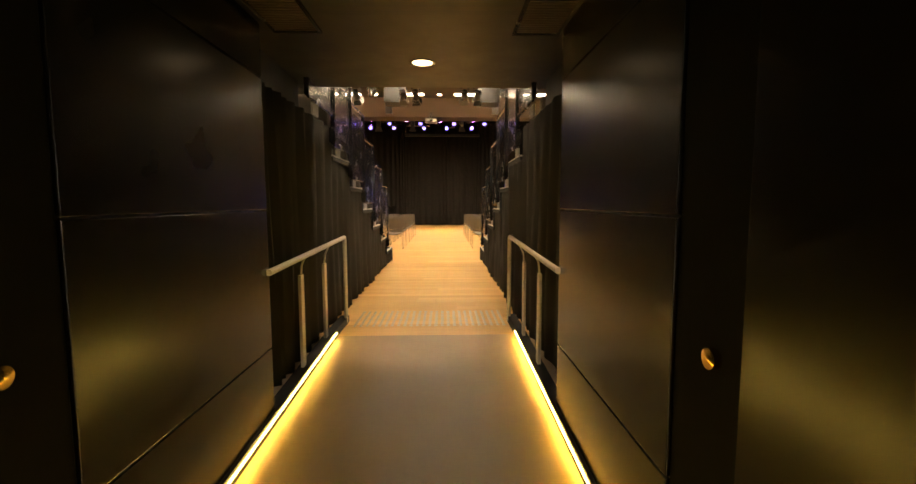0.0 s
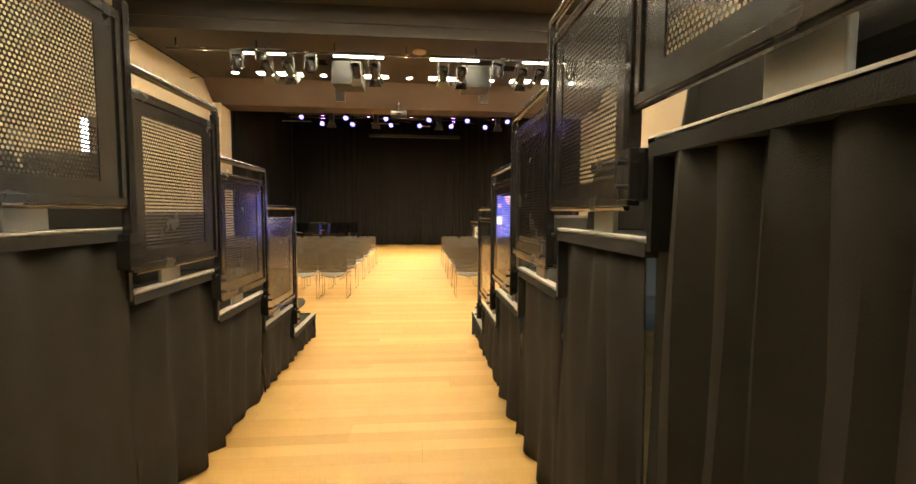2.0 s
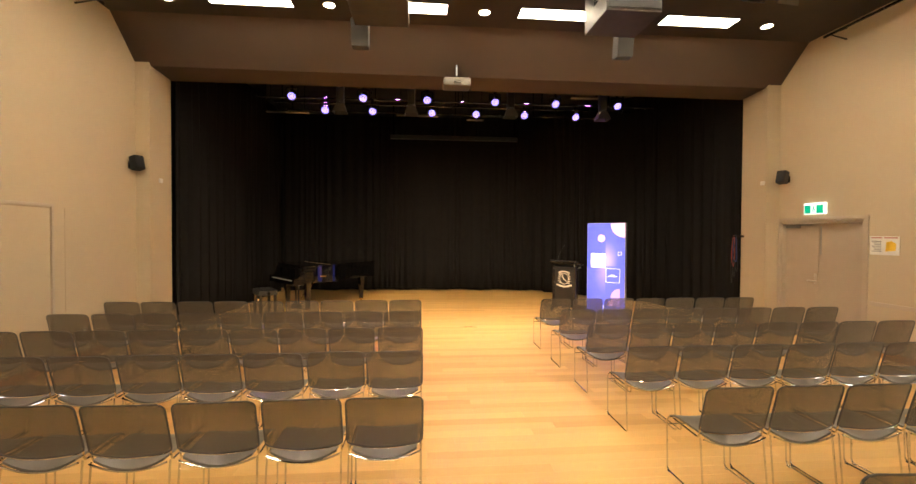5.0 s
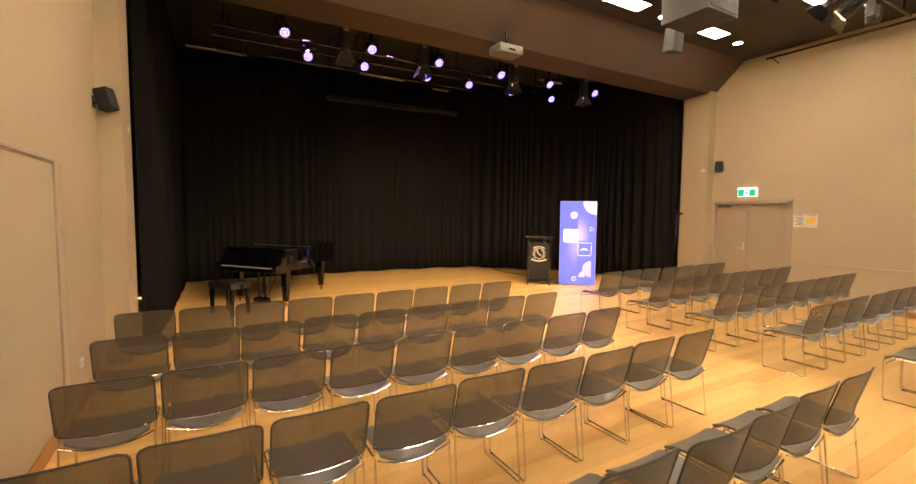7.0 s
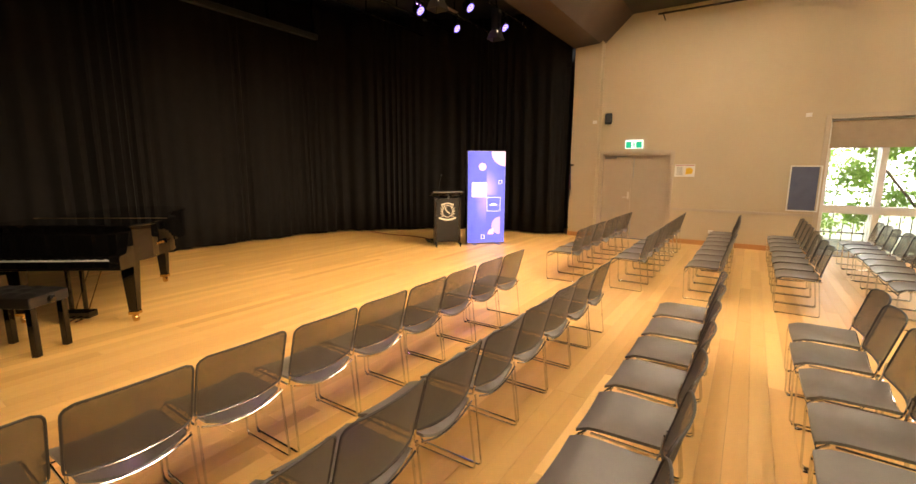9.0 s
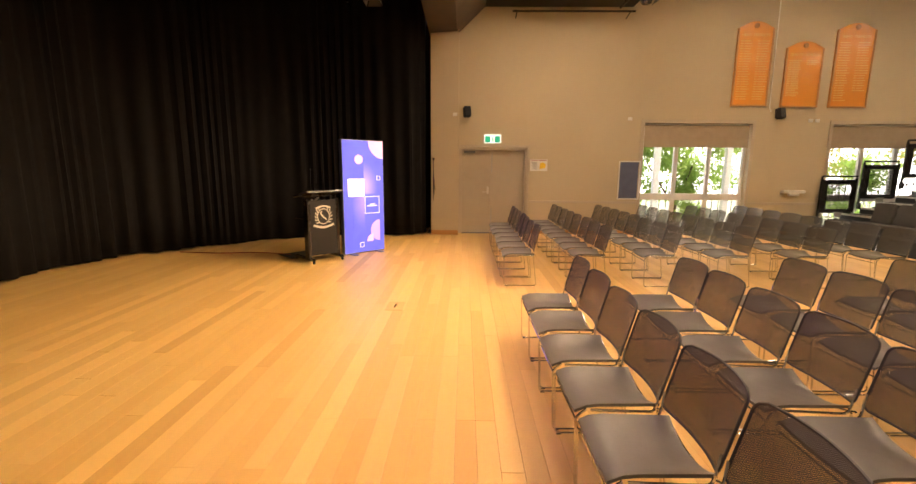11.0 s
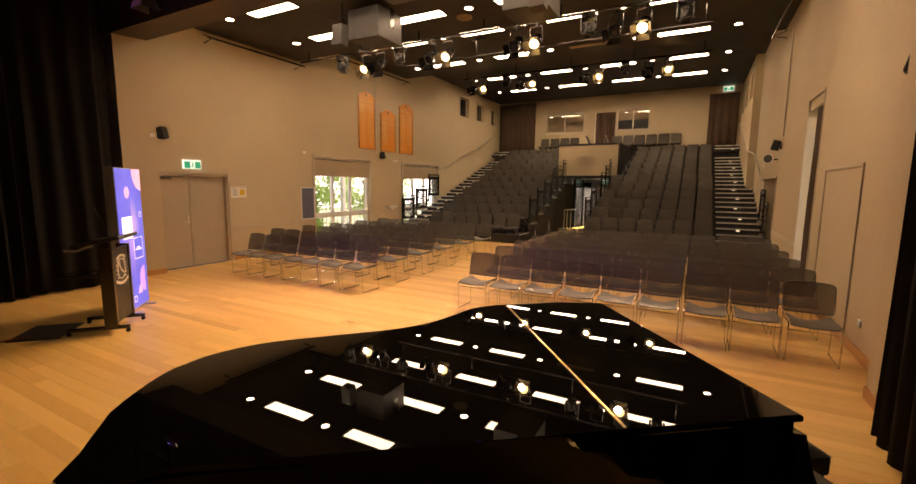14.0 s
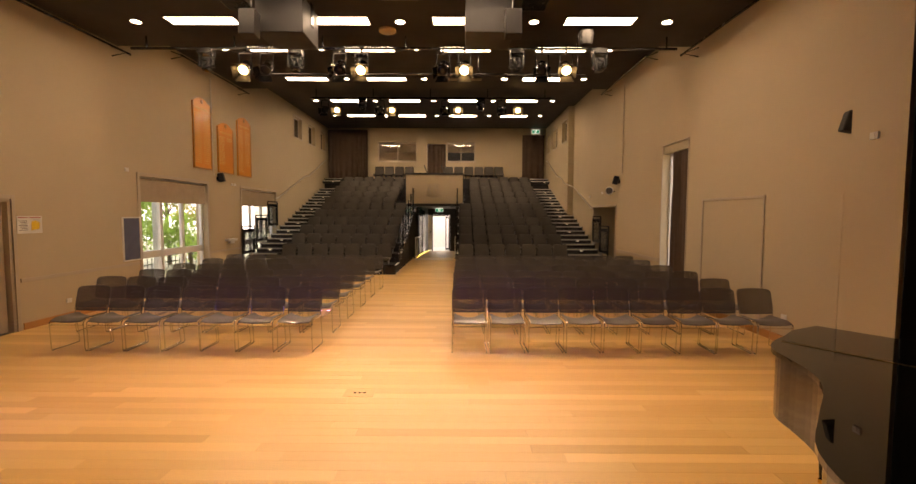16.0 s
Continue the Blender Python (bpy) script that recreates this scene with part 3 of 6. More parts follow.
# tall west window behind its brown curtain
w = thing("window_9", "tall narrow window beside a brown curtain", "window", kind="structure", at=pose(-6.0, 0, 0))
part("window_frame", boxes((-0.03, 0.03, 12.95, 13.0, 0, 3.3), (-0.03, 0.03, 14.05, 14.1, 0, 3.3), (-0.03, 0.03, 13.0, 14.05, 3.24, 3.3), (-0.03, 0.03, 13.0, 14.05, 0, 0.08)), M_FRAMEW, w)
part("window_header", boxes((-0.1, 0.18, 12.96, 14.09, 3.3, 3.47)), M_WALL, w)
p = part("pane", boxes((-0.004, 0.004, 13.0, 14.05, 0.08, 3.24)), M_GLASS, w)
p.visible_shadow = False
cloth("window_curtain", pleats(bmesh.new(), [(-5.88, 13.28), (-5.88, 14.08)], 0.03, 3.29, 0.17, 0.035, 4), M_BROWNCURT, "brown pleated full-length curtain drawn over tall window", "curtain")

# back wall: control room windows, door curtain, corner curtains
cloth("corner_curtain", pleats(bmesh.new(), [(5.88, 0.05), (3.8, 0.05)], 3.78, 6.3, 0.22, 0.06, 5), M_BROWNCURT, "tall brown pleated curtain in upper back corner", "curtain", group="corner curtains")
cloth("corner_curtain", pleats(bmesh.new(), [(-4.3, 0.05), (-5.45, 0.05)], 3.78, 6.05, 0.22, 0.06, 6), M_BROWNCURT, "narrower brown pleated curtain beside high exit sign", "curtain", group="corner curtains")
cloth("doorway_curtain", pleats(bmesh.new(), [(0.69, -0.2), (-0.25, -0.2)], 3.78, 5.6, 0.18, 0.04, 7), M_BROWNCURT, "brown curtain hanging in control room doorway", "curtain")
for x0, x1, bl, nm in ((1.24, 3.3, M_BLIND, "window_10"), (-1.84, -0.33, M_DARKLENS, "window_11")):
    w = thing(nm, "control room window in beige frame", "window", kind="structure", at=pose(0, -0.2, 0.12))
    xm = (x0 + x1) / 2
    part("window_frame", boxes((x0, x0 + 0.05, -0.05, 0.12, 4.55, 5.55), (x1 - 0.05, x1, -0.05, 0.12, 4.55, 5.55), (x0 + 0.05, x1 - 0.05, -0.05, 0.12, 5.5, 5.55), (x0 + 0.05, x1 - 0.05, -0.05, 0.12, 4.55, 4.6), (xm - 0.02, xm + 0.02, -0.05, 0.1, 4.6, 5.5)), M_TRIM, w)
    for a, b in ((x0 + 0.05, xm - 0.02), (xm + 0.02, x1 - 0.05)):
        part("pane", boxes((a, b, -0.004, 0.004, 4.6, 5.5)), M_GLASS2, w, "reflecting pane")
        low = 4.6 if bl is M_BLIND else 5.05
        part("blind", boxes((a, b, -0.04, -0.034, low, 5.5)), M_BLIND, w, "drawn blind" if low < 5 else "half-drawn blind")
tagged(part("control_room_back", boxes((-3, 4, -1.6, -1.5, 3.2, 6)), M_BLACK), kind="structure")

# ---- stacking chairs ----
PITCH = 0.515
chair = thing("mesh_chair", "grey mesh-backed stacking chair with chrome sled frame", "chair", "chairs in rows on the hall floor")


def chair_parts(c):
    for s in (-1, 1):
        x = 0.235 * s
        side = fillet([(x * 0.96, 0.40, 0.435), (x, 0.455, 0.40), (x, 0.44, 0.008), (x, 0.0, 0.008), (x * 0.98, 0.05, 0.43)], 0.03, 3)
        part("side_frame", tube(bmesh.new(), side, 0.0062, 6), M_CHROME, c, smooth=True)
        back = fillet([(x * 0.97, 0.38, 0.432), (x * 0.98, 0.07, 0.425), (x * 0.99, 0.055, 0.47), (x, 0.045, 0.56)], 0.03, 3)
        part("back_upright", tube(bmesh.new(), back, 0.0062, 6), M_CHROME, c, smooth=True)
        part("foot", boxes((x - 0.007, x + 0.007, 0.40, 0.43, 0.0, 0.007), bevel=0.002), M_RUBBER, c)
    part("crossbar", tube(bmesh.new(), [(-0.23, 0.44, 0.36), (0.23, 0.44, 0.36)], 0.005, 6), M_CHROME, c, smooth=True)
    rear = [(0.225 * k / 6, 0.022, 0.432 - 0.052 * (1 - (k / 6) ** 2)) for k in range(-6, 7)]
    part("rear_rail", tube(bmesh.new(), rear, 0.006, 6), M_CHROME, c, smooth=True)
    bm = bmesh.new()
    nx, ny = 8, 7
    top, low = {}, {}
    for i in range(nx + 1):
        for j in range(ny + 1):
            u, v = i / nx * 2 - 1, j / ny
            z = 0.456 - (0.014 + 0.05 * (1 - v) ** 2) * (1 - u * u) - 0.03 * max(0, v - 0.75) ** 2 * 16
            w = 0.215 * (1 - 0.05 * (1 - v))
            for d, h in ((top, 0), (low, -0.016)):
                d[i, j] = bm.verts.new((u * w, 0.03 + v * 0.425, z + h))
    for i in range(nx):
        for j in range(ny):
            bm.faces.new((top[i, j], top[i + 1, j], top[i + 1, j + 1], top[i, j + 1]))
            bm.faces.new((low[i, j], low[i, j + 1], low[i + 1, j + 1], low[i + 1, j]))
    for i in range(nx):
        for j, f in ((0, 1), (ny, 0)):
            a = (low[i, j], low[i + 1, j], top[i + 1, j], top[i, j])
            bm.faces.new(a if f else a[::-1])
    for j in range(ny):
        for i, f in ((0, 0), (nx, 1)):
            a = (low[i, j], low[i, j + 1], top[i, j + 1], top[i, j])
            bm.faces.new(a if f else a[::-1])
    part("seat", bm, M_SEAT, c, "curved grey seat shell", smooth=True)

    Z0, Z1, W, R0, R1 = 0.485, 0.805, 0.240, 0.022, 0.042

    def half(z):
        """Half the width of the back at a height, its corners rounded."""
        if z > Z1 - R1:
            return W - R1 + math.sqrt(max(0, R1 ** 2 - (z - Z1 + R1) ** 2))
        if z < Z0 + R0:
            return W - R0 + math.sqrt(max(0, R0 ** 2 - (Z0 + R0 - z) ** 2))
        return W

    def back_at(x, z):
        u = x / W
        zz = z + (0.012 * (1 - u * u) if z > 0.7 else -0.012 * (1 - u * u) if z < 0.56 else 0)
        return Vector((x, 0.05 - 0.08 * (z - 0.5) / 0.3 - 0.04 * (1 - u * u), zz))
    zs = [Z0, Z0 + 0.012, Z0 + 0.035, 0.58, 0.66, 0.73, Z1 - 0.05, Z1 - 0.03, Z1 - 0.012, Z1]
    bm = bmesh.new()
    grid = [[bm.verts.new(back_at((i / 8 * 2 - 1) * half(z), z)) for i in range(9)] for z in zs]
    for a, b in zip(grid, grid[1:]):
        for i in range(8):
            bm.faces.new((a[i], a[i + 1], b[i + 1], b[i]))
    part("back_mesh", bm, M_MESH, c, "see-through grey mesh", smooth=True)
    loop = [back_at(half(z), z) for z in zs] + [back_at(half(Z1) * k / 4, Z1) for k in (3, 2, 1, 0, -1, -2, -3)]
    loop += [back_at(-half(z), z) for z in zs[::-1]] + [back_at(half(Z0) * k / 4, Z0) for k in (-3, -2, -1, 0, 1, 2, 3)]
    low = [back_at(W * 0.9 * k / 6, Z0 - 0.006) + Vector((0, -0.004, 0)) for k in range(-6, 7)]
    part("back_strip", tube(bmesh.new(), low, 0.004, 6), M_CHROME, c, "thin chrome strip under the mesh", smooth=True)
    part("back_rim", tube(bmesh.new(), loop, 0.006, 6, closed=True), M_MESHRIM, c, smooth=True)


chair_parts(chair)
SPOTS = [(-0.93 - PITCH * (k + 0.5), y) for y in (12.0, 13.03, 14.11, 15.1, 16.08, 17.05) for k in range(9)]
SPOTS += [(0.93 + PITCH * (k + 0.5), y) for y in (12.0, 13.03, 14.11, 15.1, 16.08, 17.05) for k in range(7 if y > 17 else 8)]
rng = random.Random(3)
for i, (x, y) in enumerate(SPOTS):
    m = pose(x + rng.uniform(-0.008, 0.008), y + rng.uniform(-0.015, 0.015), 0.0, 0, 0, rng.uniform(-1.2, 1.2))
    if i:
        copy_thing(chair, m)
    else:
        chair.matrix_basis = m

# ---- raked seating ----
RISE, ROWS_UP = 0.287, 11
DECK = [(9.70 if k == 1 else 8.82 - 0.82 * (k - 2), 0.29 + RISE * (k - 1)) for k in range(1, ROWS_UP + 1)]
TOP_Z, TOP_Y = 3.73, DECK[-1][0] - 0.82


def depth_back(k):
    return DECK[k + 1][0] if k + 1 < len(DECK) else TOP_Y


for s in (-1, 1):
    x_in, x_wall = 0.95 * s, (XL + 0.02) if s < 0 else (XR - 0.02)
    for k, (yf, z) in enumerate(DECK):
        xi = x_in if k < 6 else (1.34 if s > 0 else -1.22)
        a, b = sorted((xi, x_wall))
        yb = depth_back(k)
        d = thing("seating_platform", "dark carpeted tier of raked seating with black riser", "seating tier", "tiers of raked seating", kind="structure")
        part("deck", boxes((a, b, yb + 0.001, yf, z - 0.05, z)), M_TREAD, d, "dark grey carpeted deck")
        part("riser", boxes((a, b, yf - 0.03, yf - 0.006, max(0, z - RISE - 0.03), z - 0.05)), M_BLACK, d)
        # dark bar added to fill the shade under the seats and hide the wall
        part("seat_gap_filler", boxes((a + 0.12, b - 0.12, yf - 0.70, yf - 0.655, z + 0.03, z + 0.18), bevel=0.004), M_BLACK, d, "dark bar added to fill the space under the seats")
        part("nosing", boxes((a, b, yf - 0.035, yf + 0.004, z - 0.012, z + 0.004), bevel=0.002), M_STEEL, d)
        ia, ib = sorted((x_in if k < 6 else xi, (x_in if k < 6 else xi) + 0.045 * s))
        part("edge_rail", boxes((ia, ib, yb, yf, z - 0.008, z + 0.008), bevel=0.002), M_NOSE, d, "pale aluminium edge strip")
a, b = XL + 0.02, XR - 0.02
top = thing("seating_platform", "dark carpeted top landing of raked seating", "seating tier", "tiers of raked seating", kind="structure")
part("deck", boxes((a, b, Y_BACK, TOP_Y, TOP_Z - 0.08, TOP_Z)), M_TREAD, top)
part("riser", boxes((a, b, TOP_Y - 0.03, TOP_Y - 0.005, 3.2, TOP_Z - 0.08)), M_BLACK, top)

# wall-side stairs, one half step before each tier
ST_X = {1: (5.0, XR - 0.03), -1: (XL + 0.03, -4.62)}
for s in (-1, 1):
    x0, x1 = ST_X[s]
    flight = thing("aisle_stairs", "black aisle steps with pale nosings and small step lights", "stairs", "aisle stairs", kind="structure")
    for k, (yf, z) in enumerate(DECK + [(TOP_Y, TOP_Z)]):
        za = z - RISE / 2 if k else 0.12
        part("step", boxes((x0, x1, yf + 0.001, yf + 0.36, za - 0.14, za), bevel=0.004), M_TREAD, flight)
        part("step_nosing", boxes((x0 + 0.02, x1 - 0.02, yf + 0.33, yf + 0.366, za - 0.034, za + 0.004)), M_NOSE, flight, "pale nosing strip")
        part("step_nosing", boxes((x0 + 0.02, x1 - 0.02, yf - 0.03, yf + 0.006, z - 0.034, z + 0.006)), M_NOSE, flight, "pale nosing strip")
        xm = x0 + (0.42 if k % 2 else 0.5) * (x1 - x0)
        part("step_light", boxes((xm - 0.045, xm + 0.045, yf + 0.361, yf + 0.367, za - 0.075, za - 0.045), bevel=0.002), M_STEPLED, flight, "small white step light")

seat = thing("theatre_seat", "charcoal upholstered tip-up theatre seat", "seat", "seats on the raked tiers")


def theatre_parts(c):
    bm = box(bmesh.new(), -0.238, 0.238, -0.045, 0.045, 0.20, 0.645, bevel=0.04)
    bmesh.ops.transform(bm, matrix=pose(0, 0, 0, 10, 0, 0), verts=bm.verts)
    for v in bm.verts:
        if v.co.z > 0.4:
            v.co.x *= 1 - 0.10 * ((v.co.z - 0.4) / 0.25) ** 2
    part("backrest", bm, M_CLOTH, c, smooth=True)
    bm = box(bmesh.new(), -0.23, 0.23, 0.03, 0.42, 0.13, 0.22, bevel=0.035)
    part("seat_cushion", bm, M_CLOTH, c, smooth=True)
    for s in (-1, 1):
        part("leg", boxes((0.15 * s - 0.025, 0.15 * s + 0.025, 0.0, 0.3, 0.0, 0.14), bevel=0.008), M_SPK, c, "dark steel bracket")


theatre_parts(seat)
STALLS = []
for k, (yf, z) in enumerate(DECK):
    n, xs, xw = (7, 1.15, -1.0) if k < 6 else (6, 1.78, -1.48)
    yy = yf - 0.56
    STALLS += [(xs + 0.52 * (i + 0.5), yy, z) for i in range(n)] + [(xw - 0.51 * (i + 0.5), yy, z) for i in range(n)]
STALLS += [(x, 0.4, TOP_Z) for x in (3.15, 2.63, 2.11, 1.6, -0.45, -0.97, -1.49, -2.01, -2.53, -3.05)]
for i, (x, y, z) in enumerate(STALLS):
    m = pose(x, y, z + 0.001, rng.uniform(-0.8, 0.8), 0, rng.uniform(-0.6, 0.6))
    if i:
        copy_thing(seat, m)
    else:
        seat.matrix_basis = m


def perforated(w, h, pitch, hole):
    """A sheet in the yz plane, with real round holes."""
    verts, faces = [], []
    ny, nz = int(w / pitch), int(h / pitch)
    for i in range(ny):
        for j in range(nz):
            cy, cz = (i + 0.25 + 0.5 * (j % 2)) * pitch + (w - ny * pitch) / 2, (j + 0.5) * pitch + (h - nz * pitch) / 2
            b = len(verts)
            for k in range(8):
                a = 2 * math.pi * (k + 0.5) / 8
                verts.append((0, cy + hole * math.cos(a), cz + hole * math.sin(a)))
            q = pitch / 2
            verts.extend([(0, cy + q, cz + q), (0, cy - q, cz + q), (0, cy - q, cz - q), (0, cy + q, cz - q)])
            faces += [(b, b + 8, b + 11, b + 7), (b + 0, b + 1, b + 8), (b + 1, b + 2, b + 9, b + 8), (b + 2, b + 3, b + 9), (b + 3, b + 4, b + 10, b + 9), (b + 4, b + 5, b + 10), (b + 5, b + 6, b + 11, b + 10), (b + 6, b + 7, b + 11)]
    me = bpy.data.meshes.new("perforated_sheet")
    me.from_pydata(verts, [], faces)
    me.materials.append(M_STEEL)
    return me


PW = 0.82


def guard_parts(c, s):
    # y runs from the front post (0) back to -PW
    for y in (0.0, -PW):
        part("post", boxes((-0.02, 0.02, y - 0.02, y + 0.02, -0.18 if y == 0 else 0.1, 0.94), bevel=0.003), M_STEEL, c)
    part("handrail", tube(bmesh.new(), fillet([(0, 0.0, 0.93), (0, 0.0, 0.975), (0, -PW - 0.02, 0.975)], 0.02, 3), 0.021, 10), M_STEEL, c, smooth=True)
    part("panel_frame", boxes((-0.012, 0.012, -PW + 0.021, -0.021, 0.85, 0.88), (-0.012, 0.012, -PW + 0.021, -0.021, 0.1, 0.13), (-0.012, 0.012, -0.055, -0.021, 0.13, 0.85), (-0.012, 0.012, -PW + 0.021, -PW + 0.055, 0.13, 0.85), bevel=0.002), M_STEEL, c)
    for ya, yb, za, zb in ((-PW + 0.055, -0.055, 0.79, 0.85), (-PW + 0.055, -0.055, 0.13, 0.19), (-0.165, -0.055, 0.19, 0.79), (-PW + 0.055, -PW + 0.105, 0.19, 0.79)):
        part("sheet_margin", boxes((-0.003, 0.003, ya, yb, za, zb)), M_STEEL, c)
    ob = new("infill", perforated(PW - 0.26, 0.61, 0.0166, 0.0058))
    ob.parent, ob.location = c, (0, -PW + 0.1, 0.185)
    tagged(ob, kind="stuff")
    for h in (0.885, 0.095):
        part("edge_bar", tube(bmesh.new(), [(0, -0.02, h), (0, -PW + 0.02, h)], 0.011, 8), M_STEEL, c)
    part("bolt_plate", tube(tube(boxes((-0.03, 0.03, -0.05, 0.03, -0.17, -0.02), bevel=0.003), [(-0.05, -0.01, -0.06), (0.05, -0.01, -0.06)], 0.009, 6), [(-0.05, -0.01, -0.13), (0.05, -0.01, -0.13)], 0.009, 6), M_STEEL, c)
    part("stanchion", boxes((*sorted((0.04 * s, 0.06 * s)), *((-0.62, -0.45) if s > 0 else (-0.53, -0.36)), 0.009, 0.11), bevel=0.004), M_BRACKET, c, "pale galvanised bracket")


GUARDS = [(0.93 * s, DECK[k][0] + (0.06 if s > 0 else -0.04), DECK[k][1], s) for s in (-1, 1) for k in range(1, 7)]
GUARDS += [(5.88, 9.4, 0.5, -1), (5.88, 8.45, 0.86, -1), (5.88, 7.5, 1.36, -1), (-5.72, 9.5, 0.55, 1), (-5.72, 8.72, 0.86, 1)]
first = {}
for x, y, z, s in GUARDS:
    m = pose(x, y, z)
    if s in first:
        copy_thing(first[s], m)
    else:
        first[s] = thing("guard_panel", "black steel guard panel with perforated metal infill", "guard rail", "guard panels beside the seating", at=m)
        guard_parts(first[s], s)

# black cloth along the aisle, one length a tier
for s in (-1, 1):
    for k, (yf, z) in enumerate(DECK[:7]):
        yb = depth_back(k) if k < 6 else 2.78
        zz = z - 0.01
        cloth("aisle_drape", pleats(bmesh.new(), [(0.985 * s, yf + 0.01), (0.985 * s, yb + 0.01)] if s > 0 else [(-0.985, yb + 0.01), (-0.985, yf + 0.01)], 0.015, zz, 0.24, 0.022 + 0.004 * k, 10 + k + 20 * (s > 0), rows=7, flare=1.3), M_DRAPE, "black cloth drape hanging beside the seating tier", "drape", group="drapes along the aisle")
    cloth("aisle_drape", pleats(bmesh.new(), [(0.97 * s, 9.715), (1.27 * s, 9.715)] if s < 0 else [(1.27, 9.715), (0.97, 9.715)], 0.01, 0.28, 0.2, 0.012, 51), M_DRAPE, "short black cloth skirt round lowest tier", "drape", group="drapes along the aisle")

# wall handrails beside the stairs, bending round the step in each wall
for xo, xi, y0, z0, y1, z1, s in ((XR - 0.08, XR - 0.08, 6.6, 2.5, 0.6, 4.65, 1), (XL + 0.08, INNER_W + 0.08, 7.6, 2.15, 0.6, 4.65, -1)):
    h = thing("wall_handrail", "round steel handrail fixed to beige wall", "handrail", "wall handrails", kind="structure")
    slope = (z1 - z0) / (y0 - y1)

    def on_rail(y):
        return z0 + (y0 - y) * slope
    run = [(xo, y0 + 0.2, z0 - 0.02), (xo, y0, z0), (xo, 5.1, on_rail(5.1)), (xi, 4.6, on_rail(4.6)), (xi, 3.6, on_rail(3.6)), (xi, 3.1, on_rail(3.45)), (xi, y1, z1), (xi, y1 - 0.15, z1)]
    part("rail", tube(bmesh.new(), fillet(run, 0.1), 0.024, 10), M_STAINLESS, h, smooth=True)
    for yy in (y0 - 0.2, 5.75, 4.3, 2.6, 1.0):
        x, zz = xo if yy > Y_JOG else xi, on_rail(yy) - 0.07
        part("bracket", tube(bmesh.new(), [(x, yy, zz + 0.05), (x, yy, zz - 0.02), (x + 0.079 * s, yy, zz - 0.02)], 0.009, 6), M_STAINLESS, h)

# ---- entrance core over the aisle, tunnel and ramp ----
CY = 4.25
core = thing("entry_fascia", "beige fascia with moulded school crest over entrance", "wall panel", kind="structure")
part("panel", boxes((-1.16, 1.29, CY - 0.06, CY, 2.36, 3.6), bevel=0.004), M_WALL, core)
part("edge_trim", boxes((-1.2, 1.33, CY - 0.1, CY + 0.02, 3.601, 3.68), (-1.2, -1.161, CY - 0.1, CY + 0.02, 2.3, 3.6), (1.291, 1.33, CY - 0.1, CY + 0.02, 2.3, 3.6), (-1.16, 1.29, CY - 0.1, CY + 0.02, 2.3, 2.355), bevel=0.004), M_BLACK, core)
bm = bmesh.new()
CX, CZ = 0.1, 2.92
ring = [(CX + 0.17 * math.cos(a), CY + 0.016, CZ + 0.19 * math.sin(a)) for a in [2 * math.pi * k / 28 for k in range(28)]]
tube(bm, ring, 0.022, 6, closed=True)
tube(bm, [(CX - 0.09 + 0.1 * abs(math.sin(a * 1.5)), CY + 0.016, CZ + 0.12 - 0.24 * a / 3.1) for a in [3.1 * k / 20 for k in range(21)]], 0.02, 6)
tube(bm, [(CX - 0.34 + 0.68 * k / 20, CY + 0.014, CZ - 0.2 - 0.08 * math.sin(math.pi * k / 20)) for k in range(21)], 0.03, 6)
tube(bm, [(CX - 0.3 + 0.6 * k / 20, CY + 0.014, CZ + 0.2 + 0.07 * math.sin(math.pi * k / 20)) for k in range(21)], 0.025, 6)
for s in (-1, 1):
    for k in range(7):
        a = -0.9 + 0.3 * k
        tube(bm, [(CX + s * 0.2 * math.cos(a), CY + 0.014, CZ + 0.2 * math.sin(a)), (CX + s * (0.31 - 0.01 * k) * math.cos(a + 0.25), CY + 0.014, CZ + 0.3 * math.sin(a + 0.25))], 0.018, 5)
part("crest", bm, M_TRIM, core, "moulded crest relief", smooth=True)
tagged(part("core_walls", boxes((-1.2, -1.14, TOP_Y, CY - 0.1, 2.3, 3.68), (1.27, 1.33, TOP_Y, CY - 0.1, 2.3, 3.68), (-1.14, 1.27, TOP_Y, CY - 0.1, 3.0, 3.1)), M_BLACK), kind="structure")


def ramp_z(y):
    return 0.0 if y > 4.25 else -0.042 * (4.25 - y)


